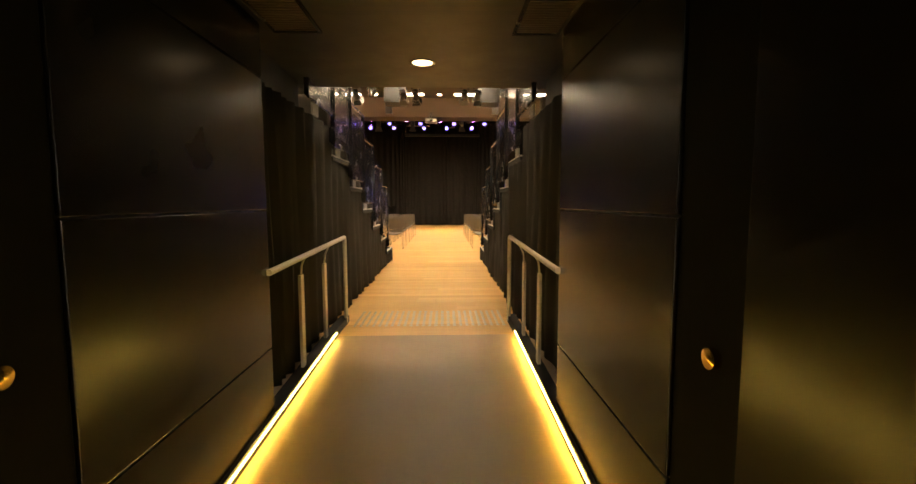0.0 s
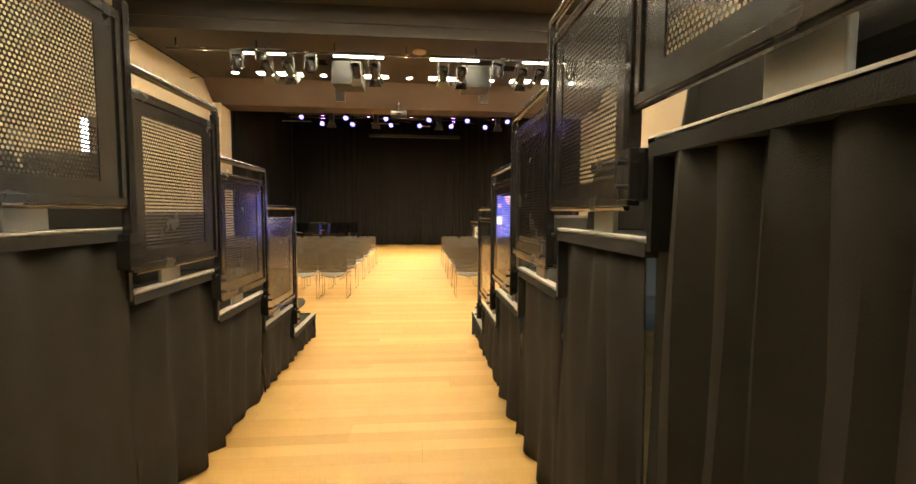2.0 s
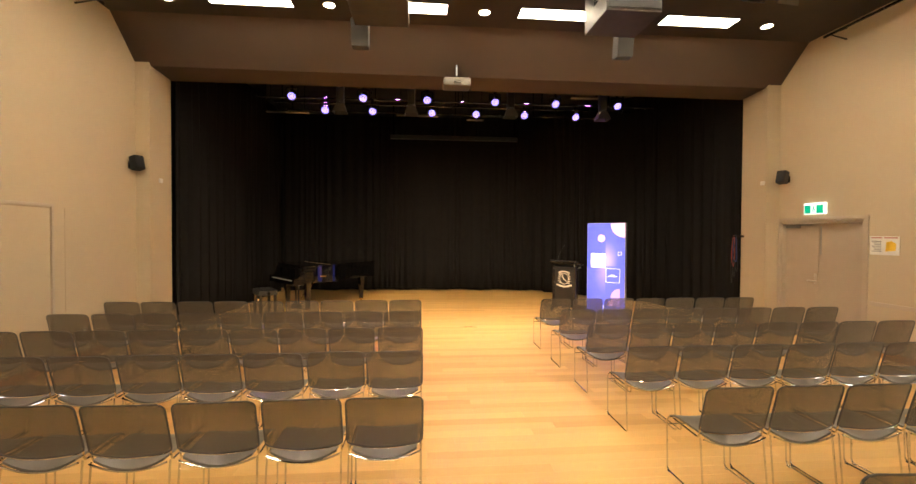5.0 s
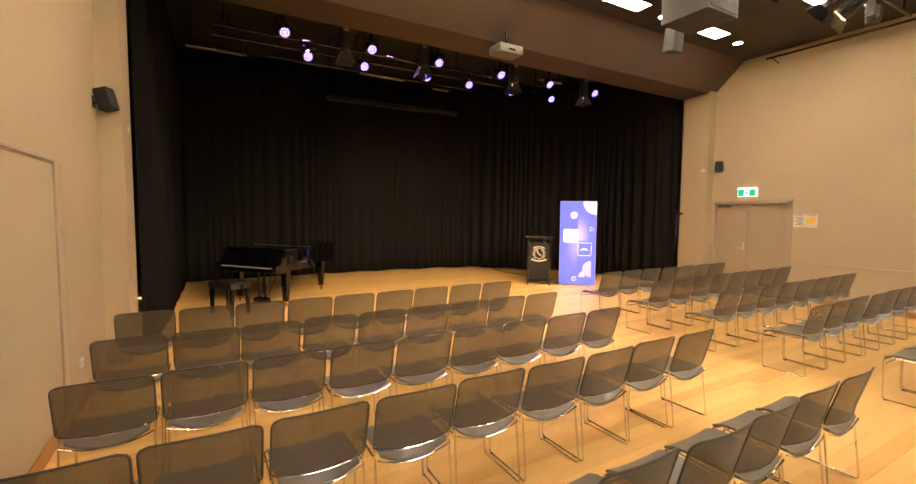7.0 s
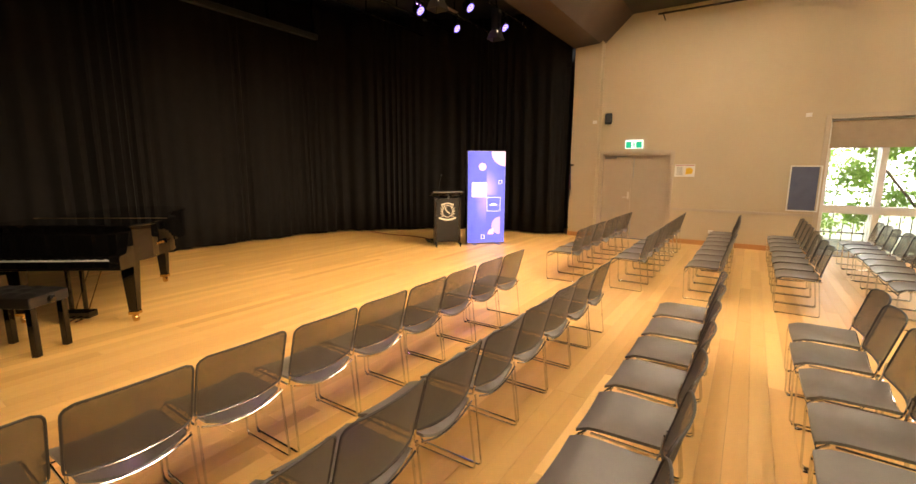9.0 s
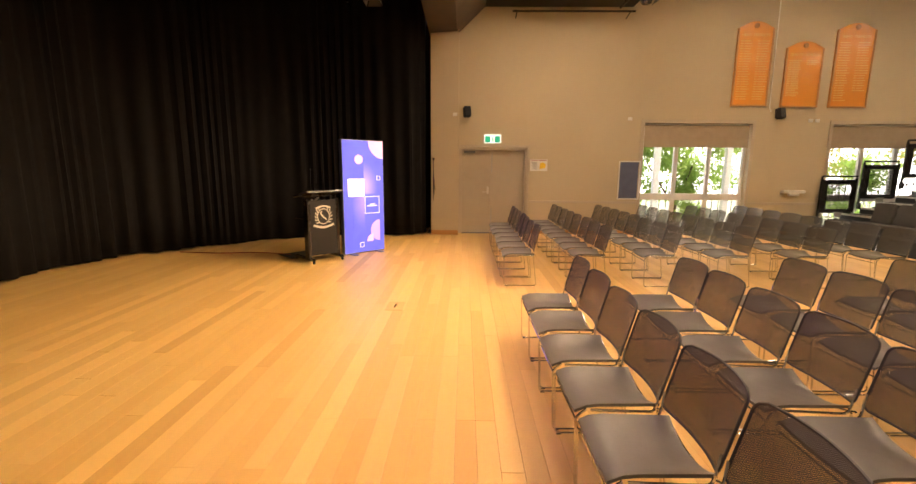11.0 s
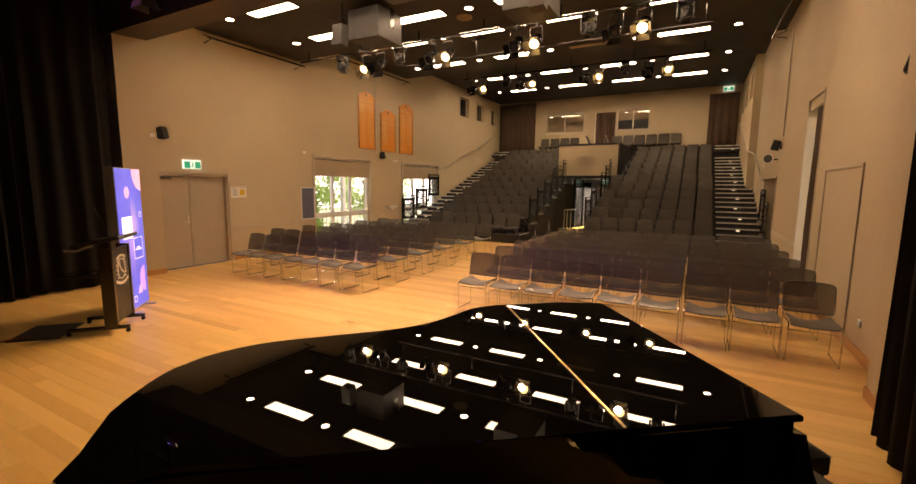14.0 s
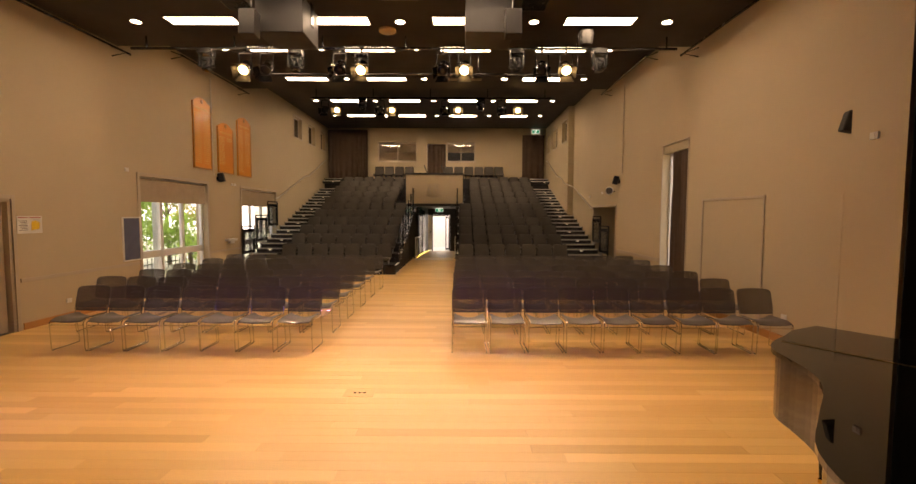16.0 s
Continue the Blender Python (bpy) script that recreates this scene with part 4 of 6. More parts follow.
Y_IN = -3.2
slab("ramp_floor", [(Y_IN, ramp_z(Y_IN) - 0.15), (4.249, -0.15), (4.249, 0.0), (Y_IN, ramp_z(Y_IN))], -1.15, 1.15, M_CONCRETE)
tagged(part("tunnel_ceiling", boxes((-1.4, 1.5, Y_IN, 4.14, 2.25, 2.3)), M_BLACK), kind="structure")
for s in (-1, 1):
    x = 0.875 * s
    a, b = sorted((x, x + 0.12 * s))
    tagged(part("tunnel_wall", boxes((a, b, Y_IN, 2.74, -0.4, 2.25)), M_BLACK), kind="structure")
    tagged(part("tunnel_side_wall", boxes((*sorted((1.34 * s, 1.42 * s)), 2.5, CY - 0.1, -0.4, 2.3)), M_BLACK), kind="structure")
    # black sheet added above the drape to cover the bright wall behind
    tagged(part("tunnel_gap_filler", boxes((*sorted((1.03 * s, 1.06 * s)), 2.745, 3.95, 1.7, 2.25)), M_BLACK), kind="structure")
    rows = [(z0, z1) for z0, z1 in ((-0.2, 0.388), (0.396, 1.2), (1.208, 1.94), (1.948, 2.24))]
    y0, y1 = (1.39, 2.76) if s < 0 else (1.455, 2.76)
    liner = thing("wall_lining", "black satin wall panels lining the entry tunnel", "wall panel", "tunnel wall panels", kind="structure")
    for z0, z1 in rows:
        part("panel", boxes((*sorted((x - 0.004 * s, x - 0.022 * s)), y0, y1, z0, z1), bevel=0.003), M_PANEL, liner)
    # black door leaf folded back against the wall
    leaf = thing("tunnel_door", "black door leaf folded back against tunnel wall", "door", "tunnel doors", kind="structure")
    part("leaf", boxes((*sorted((x - 0.004 * s, x - 0.03 * s)), -0.6, y0 - 0.32, -0.16, 2.1), bevel=0.004), M_PANEL, leaf)
    part("jamb", boxes((*sorted((x - 0.002 * s, x - 0.012 * s)), y0 - 0.315, y0 - 0.006, -0.2, 2.24), bevel=0.004), M_JAMB, leaf)
    part("door_stop", lathe(bmesh.new(), [(0.028, 0), (0.028, 0.02), (0.012, 0.024)], 16, pose(x - 0.012 * s, y0 - 0.2, 0.845, 0, -90 * s, 0)), M_BRASS, leaf, "round brass door stop", smooth=True)
    # strip light along the ramp edge
    st = thing("strip_light", "glowing yellow strip light along ramp edge", "strip light", "ramp strip lights")
    xs = 0.828 * s
    bm = bmesh.new()
    for (dx0, dx1, dz0, dz1) in ((-0.003, 0.003, 0.040, 0.047),):
        prism(bm, [(Y_IN, ramp_z(Y_IN) + dz0), (4.2, dz0), (4.2, dz1), (Y_IN, ramp_z(Y_IN) + dz1)], xs + dx0, xs + dx1, Matrix(((0, 0, 1, 0), (1, 0, 0, 0), (0, 1, 0, 0), (0, 0, 0, 1))))
    part("tube", bm, M_STRIP, st)
    bm = prism(bmesh.new(), [(Y_IN, ramp_z(Y_IN)), (4.75, 0.0), (4.75, 0.07), (4.2, 0.07), (Y_IN, ramp_z(Y_IN) + 0.07)], *sorted((xs + 0.004 * s, xs + 0.09 * s)), Matrix(((0, 0, 1, 0), (1, 0, 0, 0), (0, 1, 0, 0), (0, 0, 0, 1))))
    part("kerb", bm, M_RUBBER, st)
    # ramp handrail
    hr = thing("ramp_handrail", "stainless steel ramp handrail on flat posts", "handrail", "ramp handrails")
    xh = 0.84 * s
    part("rail", tube(bmesh.new(), fillet([(xh, 2.72, 0.845), (xh, 4.66, 0.9), (xh, 4.66, 0.02)], 0.035), 0.02, 10), M_STAINLESS, hr, smooth=True)
    for y in (3.4, 4.03):
        part("post", boxes((xh + 0.04 * s - 0.012, xh + 0.04 * s + 0.012, y - 0.032, y + 0.032, ramp_z(y) + 0.0, 0.72), bevel=0.003), M_STAINLESS, hr)
        part("stem", tube(bmesh.new(), [(xh + 0.04 * s, y, 0.71), (xh + 0.03 * s, y, 0.8), (xh, y, 0.86)], 0.007, 6), M_STAINLESS, hr)
# vents
for x in (-0.68, 0.72):
    v = thing("ceiling_vent", "dark slatted ceiling vent", "vent", "tunnel vents", at=pose(x, 2.65, 2.249))
    part("frame", boxes((-0.14, 0.14, -0.24, -0.22, -0.012, 0), (-0.14, 0.14, 0.22, 0.24, -0.012, 0), (-0.14, -0.12, -0.22, 0.22, -0.012, 0), (0.12, 0.14, -0.22, 0.22, -0.012, 0)), M_STEEL, v)
    for k in range(14):
        part("slat", boxes((-0.12, 0.12, -0.215 + k * 0.031, -0.205 + k * 0.031, -0.012, -0.002)), M_BEAM, v)

# tactile studs where the ramp meets the floor
mat_t = thing("tactile_strip", "steel tactile warning studs on timber floor", "floor studs", at=pose(0.02, 4.86, 0.0))
bm = bmesh.new()
for i in range(25):
    for j in range(10):
        lathe(bm, [(0.0175, 0), (0.0175, 0.002), (0.012, 0.005)], 10, pose(-0.76 + i * 0.0633, -0.285 + j * 0.0633, 0.001))
tagged(part("studs", bm, M_STAINLESS, mat_t, smooth=True), kind="stuff")

# lit foyer beyond the tunnel doorway
wall_along_x("tunnel_wall_end", Y_IN, -0.12, -1.6, 1.6, -0.5, 2.6, [(-0.45, 0.95, -0.33, 1.85)], M_BLACK)
tagged(part("foyer", boxes((-2.6, -2.5, -6.5, Y_IN - 0.12, -0.4, 2.8), (2.5, 2.6, -6.5, Y_IN - 0.12, -0.4, 2.8), (-2.6, 2.6, -6.6, -6.5, -0.4, 2.8), (-2.5, 2.5, -6.5, Y_IN - 0.12, -0.45, -0.32), (-2.6, 2.6, -6.6, Y_IN - 0.12, 2.8, 2.9)), M_PALE), kind="structure")
lamp("foyer_light", "AREA", look((0.3, -5.0, 2.75), (0.3, -5.0, 0)), 55, (1.0, 0.96, 0.9), wide=2.5, high=2.0)

nib = tagged(part("foyer_wall_nib", boxes((0.66, 2.49, -4.3, -4.18, -0.32, 2.79)), M_WALL), kind="structure")
fd = thing("foyer_door", "black-framed glass doors standing at foyer end", "door", kind="structure", at=pose(0, Y_IN - 0.06, 0))
part("door_frame", boxes((0.60, 0.66, -0.03, 0.03, -0.33, 1.84), (-0.44, -0.38, -0.03, 0.03, -0.33, 1.84), (0.89, 0.94, -0.03, 0.03, -0.33, 1.84), (-0.38, 0.60, -0.03, 0.03, 1.78, 1.84), bevel=0.003), M_BLACK, fd)
part("door_leaf", boxes((-0.20, -0.14, -0.8, -0.76, -0.3, 1.75), (-0.37, -0.33, -0.8, -0.76, -0.3, 1.75), (-0.33, -0.20, -0.8, -0.76, -0.3, -0.2), (-0.33, -0.20, -0.8, -0.76, 1.65, 1.75), bevel=0.003), M_BLACK, fd, "black glazed door leaf")
part("pull_handle", tube(bmesh.new(), fillet([(0.60, 0.04, 0.45), (0.56, 0.1, 0.5), (0.56, 0.1, 1.0), (0.60, 0.04, 1.05)], 0.03), 0.012, 8), M_STAINLESS, fd, "steel pull handle", smooth=True)
tagged(part("foyer_plate", boxes((0.78, 0.84, -4.179, -4.165, 0.75, 0.87), bevel=0.003), M_SPK), "small dark wall plate in foyer", "wall plate")

# ---- stage: curtains, rigging ----
LEG = [(-5.56, 18.97), (-5.44, 19.06), (-5.34, 21.0), (-5.3, 24.3)]
BACK = [(-5.25, 24.55), (-2.0, 24.6), (0.6, 24.5)]
CURVE = [(0.4, 24.42), (1.6, 24.4), (2.7, 24.1), (3.5, 23.3), (4.6, 22.2), (5.2, 21.2), (5.4, 20.4), (5.42, 19.3), (5.8, 18.98)]
for i, (line, lab) in enumerate(((LEG[::-1], "black velvet side curtain hanging to stage floor"), (BACK[::-1], "black velvet back curtain hanging to stage floor"), (CURVE[::-1], "black velvet curtain curving round stage side"))):
    cloth("stage_curtain", pleats(bmesh.new(), line, 0.03, 5.6, 0.26, 0.075, 60 + i, rows=8), M_CURTAIN, lab, "curtain", group="stage curtains")


def pipe(name, y, z, x0, x1, label, drops):
    p = thing(name, label, "rigging pipe", "rigging pipes")
    part("pipe", tube(bmesh.new(), [(x0, y, z), (x1, y, z)], 0.024, 10), M_STEEL, p, smooth=True)
    for x, top in drops:
        part("hanger", boxes((x - 0.012, x + 0.012, y - 0.012, y + 0.012, z, top)), M_STEEL, p)
    return p


pipe("rigging_pipe", 14.7, 5.06, -5.2, 5.3, "black lighting pipe hung below ceiling with cables", [(x, 5.32) for x in (-5.0, -3.3, -1.6, 0.0, 1.6, 3.3, 5.0)])
pipe("rigging_pipe", 12.0, 5.42, -4.2, 4.2, "bare black rigging pipe below middle ceiling", [(x, 5.9) for x in (-4.0, -1.5, 1.5, 4.0)])
pipe("rigging_pipe", 7.7, 5.95, -4.2, 4.2, "black lighting pipe high above the seating", [(x, 6.42) for x in (-4.0, -2.0, 0.0, 2.0, 4.0)])
for y, z in ((19.62, 4.97), (20.4, 4.86), (21.6, 5.1), (22.5, 5.15)):
    pipe("rigging_pipe", y, z, -4.6, 4.6, "black stage lighting pipe under stage ceiling", [(x, 5.85) for x in (-4.4, -2.2, 0.0, 2.2, 4.4)])
# loops of cable along the front pipe
for k in range(9):
    x = -4.0 + k
    c = [(x + 0.5 * t / 8, 14.7 + 0.03 * math.sin(t), 5.05 - 0.10 * math.sin(math.pi * t / 8) * (0.6 + 0.4 * math.sin(k * 2.1)) + 0.02) for t in range(9)]
    tagged(part("rigging_cable", tube(bmesh.new(), c, 0.007, 6), M_RUBBER, smooth=True), "slack black cable looped below lighting pipe", "cable", "rigging cables")


def fresnel(lit):
    f = thing("stage_lamp", "lit black stage lantern with open barn doors" if lit else "unlit black stage lantern with barn doors", "stage light", "stage lanterns")
    body = lathe(bmesh.new(), [(0.06, -0.17), (0.085, -0.16), (0.092, -0.02), (0.10, 0.0), (0.10, 0.14), (0.092, 0.145)], 16)
    part("body", body, M_STEEL, f, smooth=True)
    for k in range(5):
        part("fin", lathe(bmesh.new(), [(0.098, -0.15 + k * 0.026), (0.098, -0.145 + k * 0.026)], 16), M_STEEL, f)
    part("lens", lathe(bmesh.new(), [(0.088, 0.146), (0.07, 0.158), (0.03, 0.165)], 16), M_LENS if lit else M_DARKLENS, f, "glowing warm lens" if lit else "dark lens", smooth=True)
    for k, (w0, w1) in enumerate(((0.095, 0.14), (0.085, 0.11), (0.095, 0.14), (0.085, 0.11))):
        bm = bmesh.new()
        q = [bm.verts.new(p) for p in ((-w0, 0.1, 0.15), (w0, 0.1, 0.15), (w1, 0.165, 0.29), (-w1, 0.165, 0.29))]
        bm.faces.new(q)
        bmesh.ops.solidify(bm, geom=list(bm.faces), thickness=0.003)
        bmesh.ops.transform(bm, matrix=pose(0, 0, 0, 0, 0, 90 * k), verts=bm.verts)
        # lit lanterns take the paler flap colour, unlit ones stay black
        part("barn_door", bm, M_LITFLAP if lit else M_STEEL, f, "flap coloured in a lit tone" if lit else "")
    return f


# paler than black steel: lamp light on the flaps put into the colour
M_LITFLAP = material("lit_flap_tone", (0.10, 0.085, 0.06), 0.45, 0.3)


def hang(f, x, y, z_pipe, drop, aim):
    """Hang a lantern below a pipe, its lens along +z turned to aim."""
    eye = Vector((x, y, z_pipe - drop))
    m = look(eye, aim) @ pose(0, 0, 0, 180, 0, 0)
    f.matrix_basis = m
    inv = m.inverted()
    pts = [inv @ Vector((x - 0.12, y, z_pipe - drop)), inv @ Vector((x - 0.12, y, z_pipe - 0.09)), inv @ Vector((x + 0.12, y, z_pipe - 0.09)), inv @ Vector((x + 0.12, y, z_pipe - drop))]
    part("yoke", tube(bmesh.new(), fillet(pts, 0.03, 3), 0.011, 6), M_STEEL, f)
    part("clamp", tube(bmesh.new(), [inv @ Vector((x, y, z_pipe - 0.1)), inv @ Vector((x, y, z_pipe + 0.03))], 0.022, 8), M_STEEL, f)
    return f


LIT = []
for x, lit in ((-3.08, True), (-2.62, False), (-1.13, True), (-0.72, False), (0.85, True), (1.27, False), (2.68, False), (3.1, True)):
    aim = (x * 0.8, 20.6, 0.4) if lit else (x * 0.75 + 0.3, 20.0, 0.6)
    hang(fresnel(lit), x, 14.7, 5.06, 0.36, aim)
    if lit:
        LIT.append((x, 14.7, 4.70, aim))
for x, lit in ((3.7, False), (3.25, True), (1.74, False), (1.33, True), (-0.52, False), (-0.97, True), (-2.48, False), (-3.05, True)):
    aim = (x * 0.8, 20.6, 0.3)
    hang(fresnel(lit), x, 7.7, 5.95, 0.4, aim)
    if lit:
        LIT.append((x, 7.7, 5.55, aim))


def profile_spot(x, y, z):
    """A long lantern pointing straight down, flaps spread below."""
    f = thing("profile_spot", "long black stage lantern pointing down with spread flaps", "stage light", "downward stage lanterns", at=pose(x, y, z))
    part("body", box(bmesh.new(), -0.075, 0.075, -0.085, 0.085, -0.40, -0.02, bevel=0.025), M_LANTERN, f, smooth=True)
    part("nose", lathe(bmesh.new(), [(0.07, -0.44), (0.085, -0.435), (0.085, -0.40), (0.07, -0.395)], 16), M_LANTERN, f, smooth=True)
    part("lens", lathe(bmesh.new(), [(0.066, -0.446), (0.066, -0.441)], 16), M_LANTERNLENS, f, "dimly glowing lens")
    for k in range(4):
        bm = bmesh.new()
        w0, w1 = (0.07, 0.12) if k % 2 else (0.08, 0.14)
        bm.faces.new([bm.verts.new(p) for p in ((-w0, 0.085, -0.44), (w0, 0.085, -0.44), (w1, 0.14, -0.61), (-w1, 0.14, -0.61))])
        bmesh.ops.solidify(bm, geom=list(bm.faces), thickness=0.003)
        bmesh.ops.transform(bm, matrix=pose(0, 0, 0, 0, 0, 90 * k), verts=bm.verts)
        part("barn_door", bm, M_LITFLAP, f, "flap in a paler lit tone")
    part("label_tag", boxes((-0.045, 0.045, -0.0875, -0.0855, -0.10, -0.05)), M_TAG, f, "cream paper tag")
    part("clamp", boxes((-0.02, 0.02, -0.03, 0.03, -0.02, 0.05)), M_STEEL, f)


M_LANTERN = material("satin_black_housing", (0.035, 0.033, 0.03), 0.4, 0.2)
M_LANTERNLENS = material("dim_lantern_lens", (0.9, 0.8, 0.6), 0.4, emit=(1.0, 0.8, 0.5), power=0.5)
M_TAG = material("cream_paper_tag", (0.55, 0.42, 0.28), 0.7)
for x in (-2.63, -1.16, 0.96, 3.0):
    profile_spot(x, 19.62, 4.95)
for x, y, z, aim in LIT:
    d = (Vector(aim) - Vector((x, y, z))).normalized()
    p = Vector((x, y, z)) + d * 0.32
    lamp("lantern_beam", "SPOT", look(p, aim), 155 if y > 10 else 115, WARM, size=radians(72) if y > 10 else radians(54), blend=0.75, soft=0.06)


def moving_head(x, y, z):
    f = thing("moving_head_light", "black moving-head stage light hung from pipe", "stage light", "moving-head lights", at=pose(x, y, z))
    part("base", box(bmesh.new(), -0.13, 0.13, -0.1, 0.1, -0.12, -0.03, bevel=0.015), M_STEEL, f)
    for s in (-1, 1):
        part("arm", box(bmesh.new(), 0.12 * s - 0.02, 0.12 * s + 0.02, -0.06, 0.06, -0.36, -0.11, bevel=0.012), M_STEEL, f)
    part("head", lathe(bmesh.new(), [(0.06, -0.18), (0.092, -0.2), (0.095, -0.38), (0.085, -0.42)], 18), M_STEEL, f, smooth=True)
    part("lens", lathe(bmesh.new(), [(0.07, -0.421), (0.05, -0.43)], 16), M_DARKLENS, f)
    part("clamp", boxes((-0.02, 0.02, -0.025, 0.025, -0.03, 0.03)), M_STEEL, f)


for x in (-3.72, -2.13, 2.12, 3.85):
    moving_head(x, 14.7, 5.06)
for x in (2.37, -1.76):
    moving_head(x, 7.7, 5.95)


def par(x, y, z, aim):
    f = thing("led_par", "small black LED stage light glowing purple", "stage light", "purple LED lights")
    part("body", lathe(bmesh.new(), [(0.05, -0.1), (0.085, -0.08), (0.1, 0.0), (0.1, 0.05), (0.092, 0.055)], 16), M_STEEL, f, smooth=True)
    for k in range(12):
        r = 0.06 if k < 9 else 0.02
        a = 2 * math.pi * k / (9 if k < 9 else 3)
        part("led", lathe(bmesh.new(), [(0.017, 0.056), (0.01, 0.062)], 8, pose(r * math.cos(a), r * math.sin(a), 0)), M_LED, f, "glowing purple lens")
    hang(f, x, y, z, 0.24, aim)


for x in (-3.61, -2.16, -0.83, 0.62, 1.94, 3.33):
    par(x, 19.62, 4.92, (x * 0.9, 15.0, 0.6))
for x in (-3.1, -2.05, -0.71, 0.31, 1.44, 2.67):
    par(x, 20.4, 4.86, (x * 0.9, 15.0, 0.6))
for x in (-3.1, -1.5, 0.0, 1.5, 3.0):
    lamp("led_glow", "SPOT", look((x, 20.4, 4.9), (x, 17.6, 0.4)), 40, PURPLE, size=radians(60), blend=0.8, soft=0.1)

scr = thing("screen_roller", "long dark projection screen casing under stage ceiling", "screen casing", at=pose(0.1, 24.1, 4.84))
part("casing", box(bmesh.new(), -2.0, 2.0, -0.07, 0.07, -0.06, 0.06, bevel=0.015), M_LANTERN, scr)
for x in (-1.9, 0.7, 1.9):
    part("hanger", boxes((x - 0.02, x + 0.02, -0.02, 0.02, 0.06, 1.01)), M_STEEL, scr)
BATTEN = material("pale_plasterboard_strip", (0.5, 0.38, 0.26), 0.8)
for x, y, z, w in ((-4.5, 22.4, 5.05, 1.1), (-1.05, 22.1, 4.97, 1.1), (0.5, 22.1, 4.9, 0.45), (0.3, 20.2, 5.3, 0.8), (3.1, 20.9, 5.2, 0.7)):
    hung = thing("hung_batten", "pale timber strip hung under black stage ceiling", "batten", "pale battens")
    part("strip", boxes((x - w / 2, x + w / 2, y - 0.05, y + 0.05, z, z + 0.02), bevel=0.003), BATTEN, hung)
    for dx in (-0.4, 0.4):
        part("hanger", boxes((x + dx * w - 0.006, x + dx * w + 0.006, y - 0.006, y + 0.006, z + 0.02, 5.849)), M_STEEL, hung)
tagged(part("ceiling_batten", boxes((-1.68, -0.56, 9.95, 10.15, 5.875, 5.899), bevel=0.004), BATTEN), "pale timber plate fixed to dark hall ceiling", "batten")

proj = thing("projector", "grey ceiling-mounted projector on stage beam", "projector", at=pose(-0.33, 18.1, 4.5))
part("body", box(bmesh.new(), -0.24, 0.24, -0.17, 0.17, -0.075, 0.075, bevel=0.03), M_SILVER, proj, smooth=True)
part("lens", lathe(bmesh.new(), [(0.05, 0), (0.05, 0.03)], 14, pose(0.0, 0.17, 0, -90, 0, 0)), M_DARKLENS, proj)
part("mount", tube(boxes((-0.1, 0.1, -0.08, 0.08, 0.076, 0.09)), [(0, 0, 0.08), (0, 0, 0.33)], 0.02, 8), M_STEEL, proj)
part("vent", boxes((-0.06, 0.06, -0.178, -0.171, -0.03, -0.01)), M_STEEL, proj)


def box_speaker(x, y):
    s = thing("ceiling_speaker", "large dark grey loudspeaker box hung from ceiling", "loudspeaker", "ceiling loudspeakers", at=pose(x, y, 5.32))
    part("cabinet", box(bmesh.new(), -0.37, 0.37, -0.32, 0.42, -0.64, -0.08, bevel=0.01), M_SPK, s)
    part("grille", boxes((-0.34, 0.34, -0.332, -0.321, -0.6, -0.12)), M_GRILLE, s)
    part("bracket", boxes((-0.38, -0.371, -0.06, 0.06, -0.4, 0), (0.371, 0.38, -0.06, 0.06, -0.4, 0)), M_STEEL, s)
    small = thing("wedge_speaker", "small dark loudspeaker hung beside larger box", "loudspeaker", "small hung loudspeakers", at=pose(x + (0.33 if x > 0 else -0.33), y + 0.62, 5.32, 0, 0, 0))
    part("cabinet", box(bmesh.new(), -0.12, 0.12, -0.1, 0.1, -0.83, -0.45, bevel=0.01, m=pose(0, 0, 0, 6, 0, 0)), M_SPK, small)
    part("bracket", tube(bmesh.new(), [(0, 0, -0.5), (0, 0, 0)], 0.015, 6), M_STEEL, small)


box_speaker(-1.5, 16.0)
box_speaker(1.74, 16.0)
bk = thing("hanging_bucket_lamp", "dark round lamp hung below front ceiling", "stage light", at=pose(-3.35, 15.1, 5.32))
part("shade", lathe(bmesh.new(), [(0.08, -0.36), (0.11, -0.34), (0.13, -0.12), (0.12, -0.1)], 18), M_SPK, bk, smooth=True)
part("yoke", tube(bmesh.new(), fillet([(-0.14, 0, -0.2), (-0.12, 0, -0.05), (0, 0, 0), (0.12, 0, -0.05), (0.14, 0, -0.2)], 0.04), 0.01, 6), M_STEEL, bk)
for x, y, z in ((0.3, 15.0, 5.29),):
    d = thing("smoke_detector", "round cream detector on dark ceiling", "detector", at=pose(x, y, z))
    part("cover", lathe(bmesh.new(), [(0.16, 0), (0.16, -0.03), (0.12, -0.05)], 20), BATTEN, d, smooth=True)
for x, y in ((-2.25, 16.0), (2.6, 16.0), (-3.0, 12.9), (1.5, 12.0)):
    v = thing("ceiling_vent", "dark square slatted ceiling vent", "vent", "hall ceiling vents", at=pose(x, y, 5.288 if y > 14.2 else 5.898))
    part("frame", boxes((-0.2, 0.2, -0.2, -0.18, -0.01, 0), (-0.2, 0.2, 0.18, 0.2, -0.01, 0), (-0.2, -0.18, -0.18, 0.18, -0.01, 0), (0.18, 0.2, -0.18, 0.18, -0.01, 0)), M_STEEL, v)
    for k in range(8):
        part("slat", boxes((-0.18, 0.18, -0.17 + 0.045 * k, -0.15 + 0.045 * k, -0.014, -0.004)), M_STEEL, v)
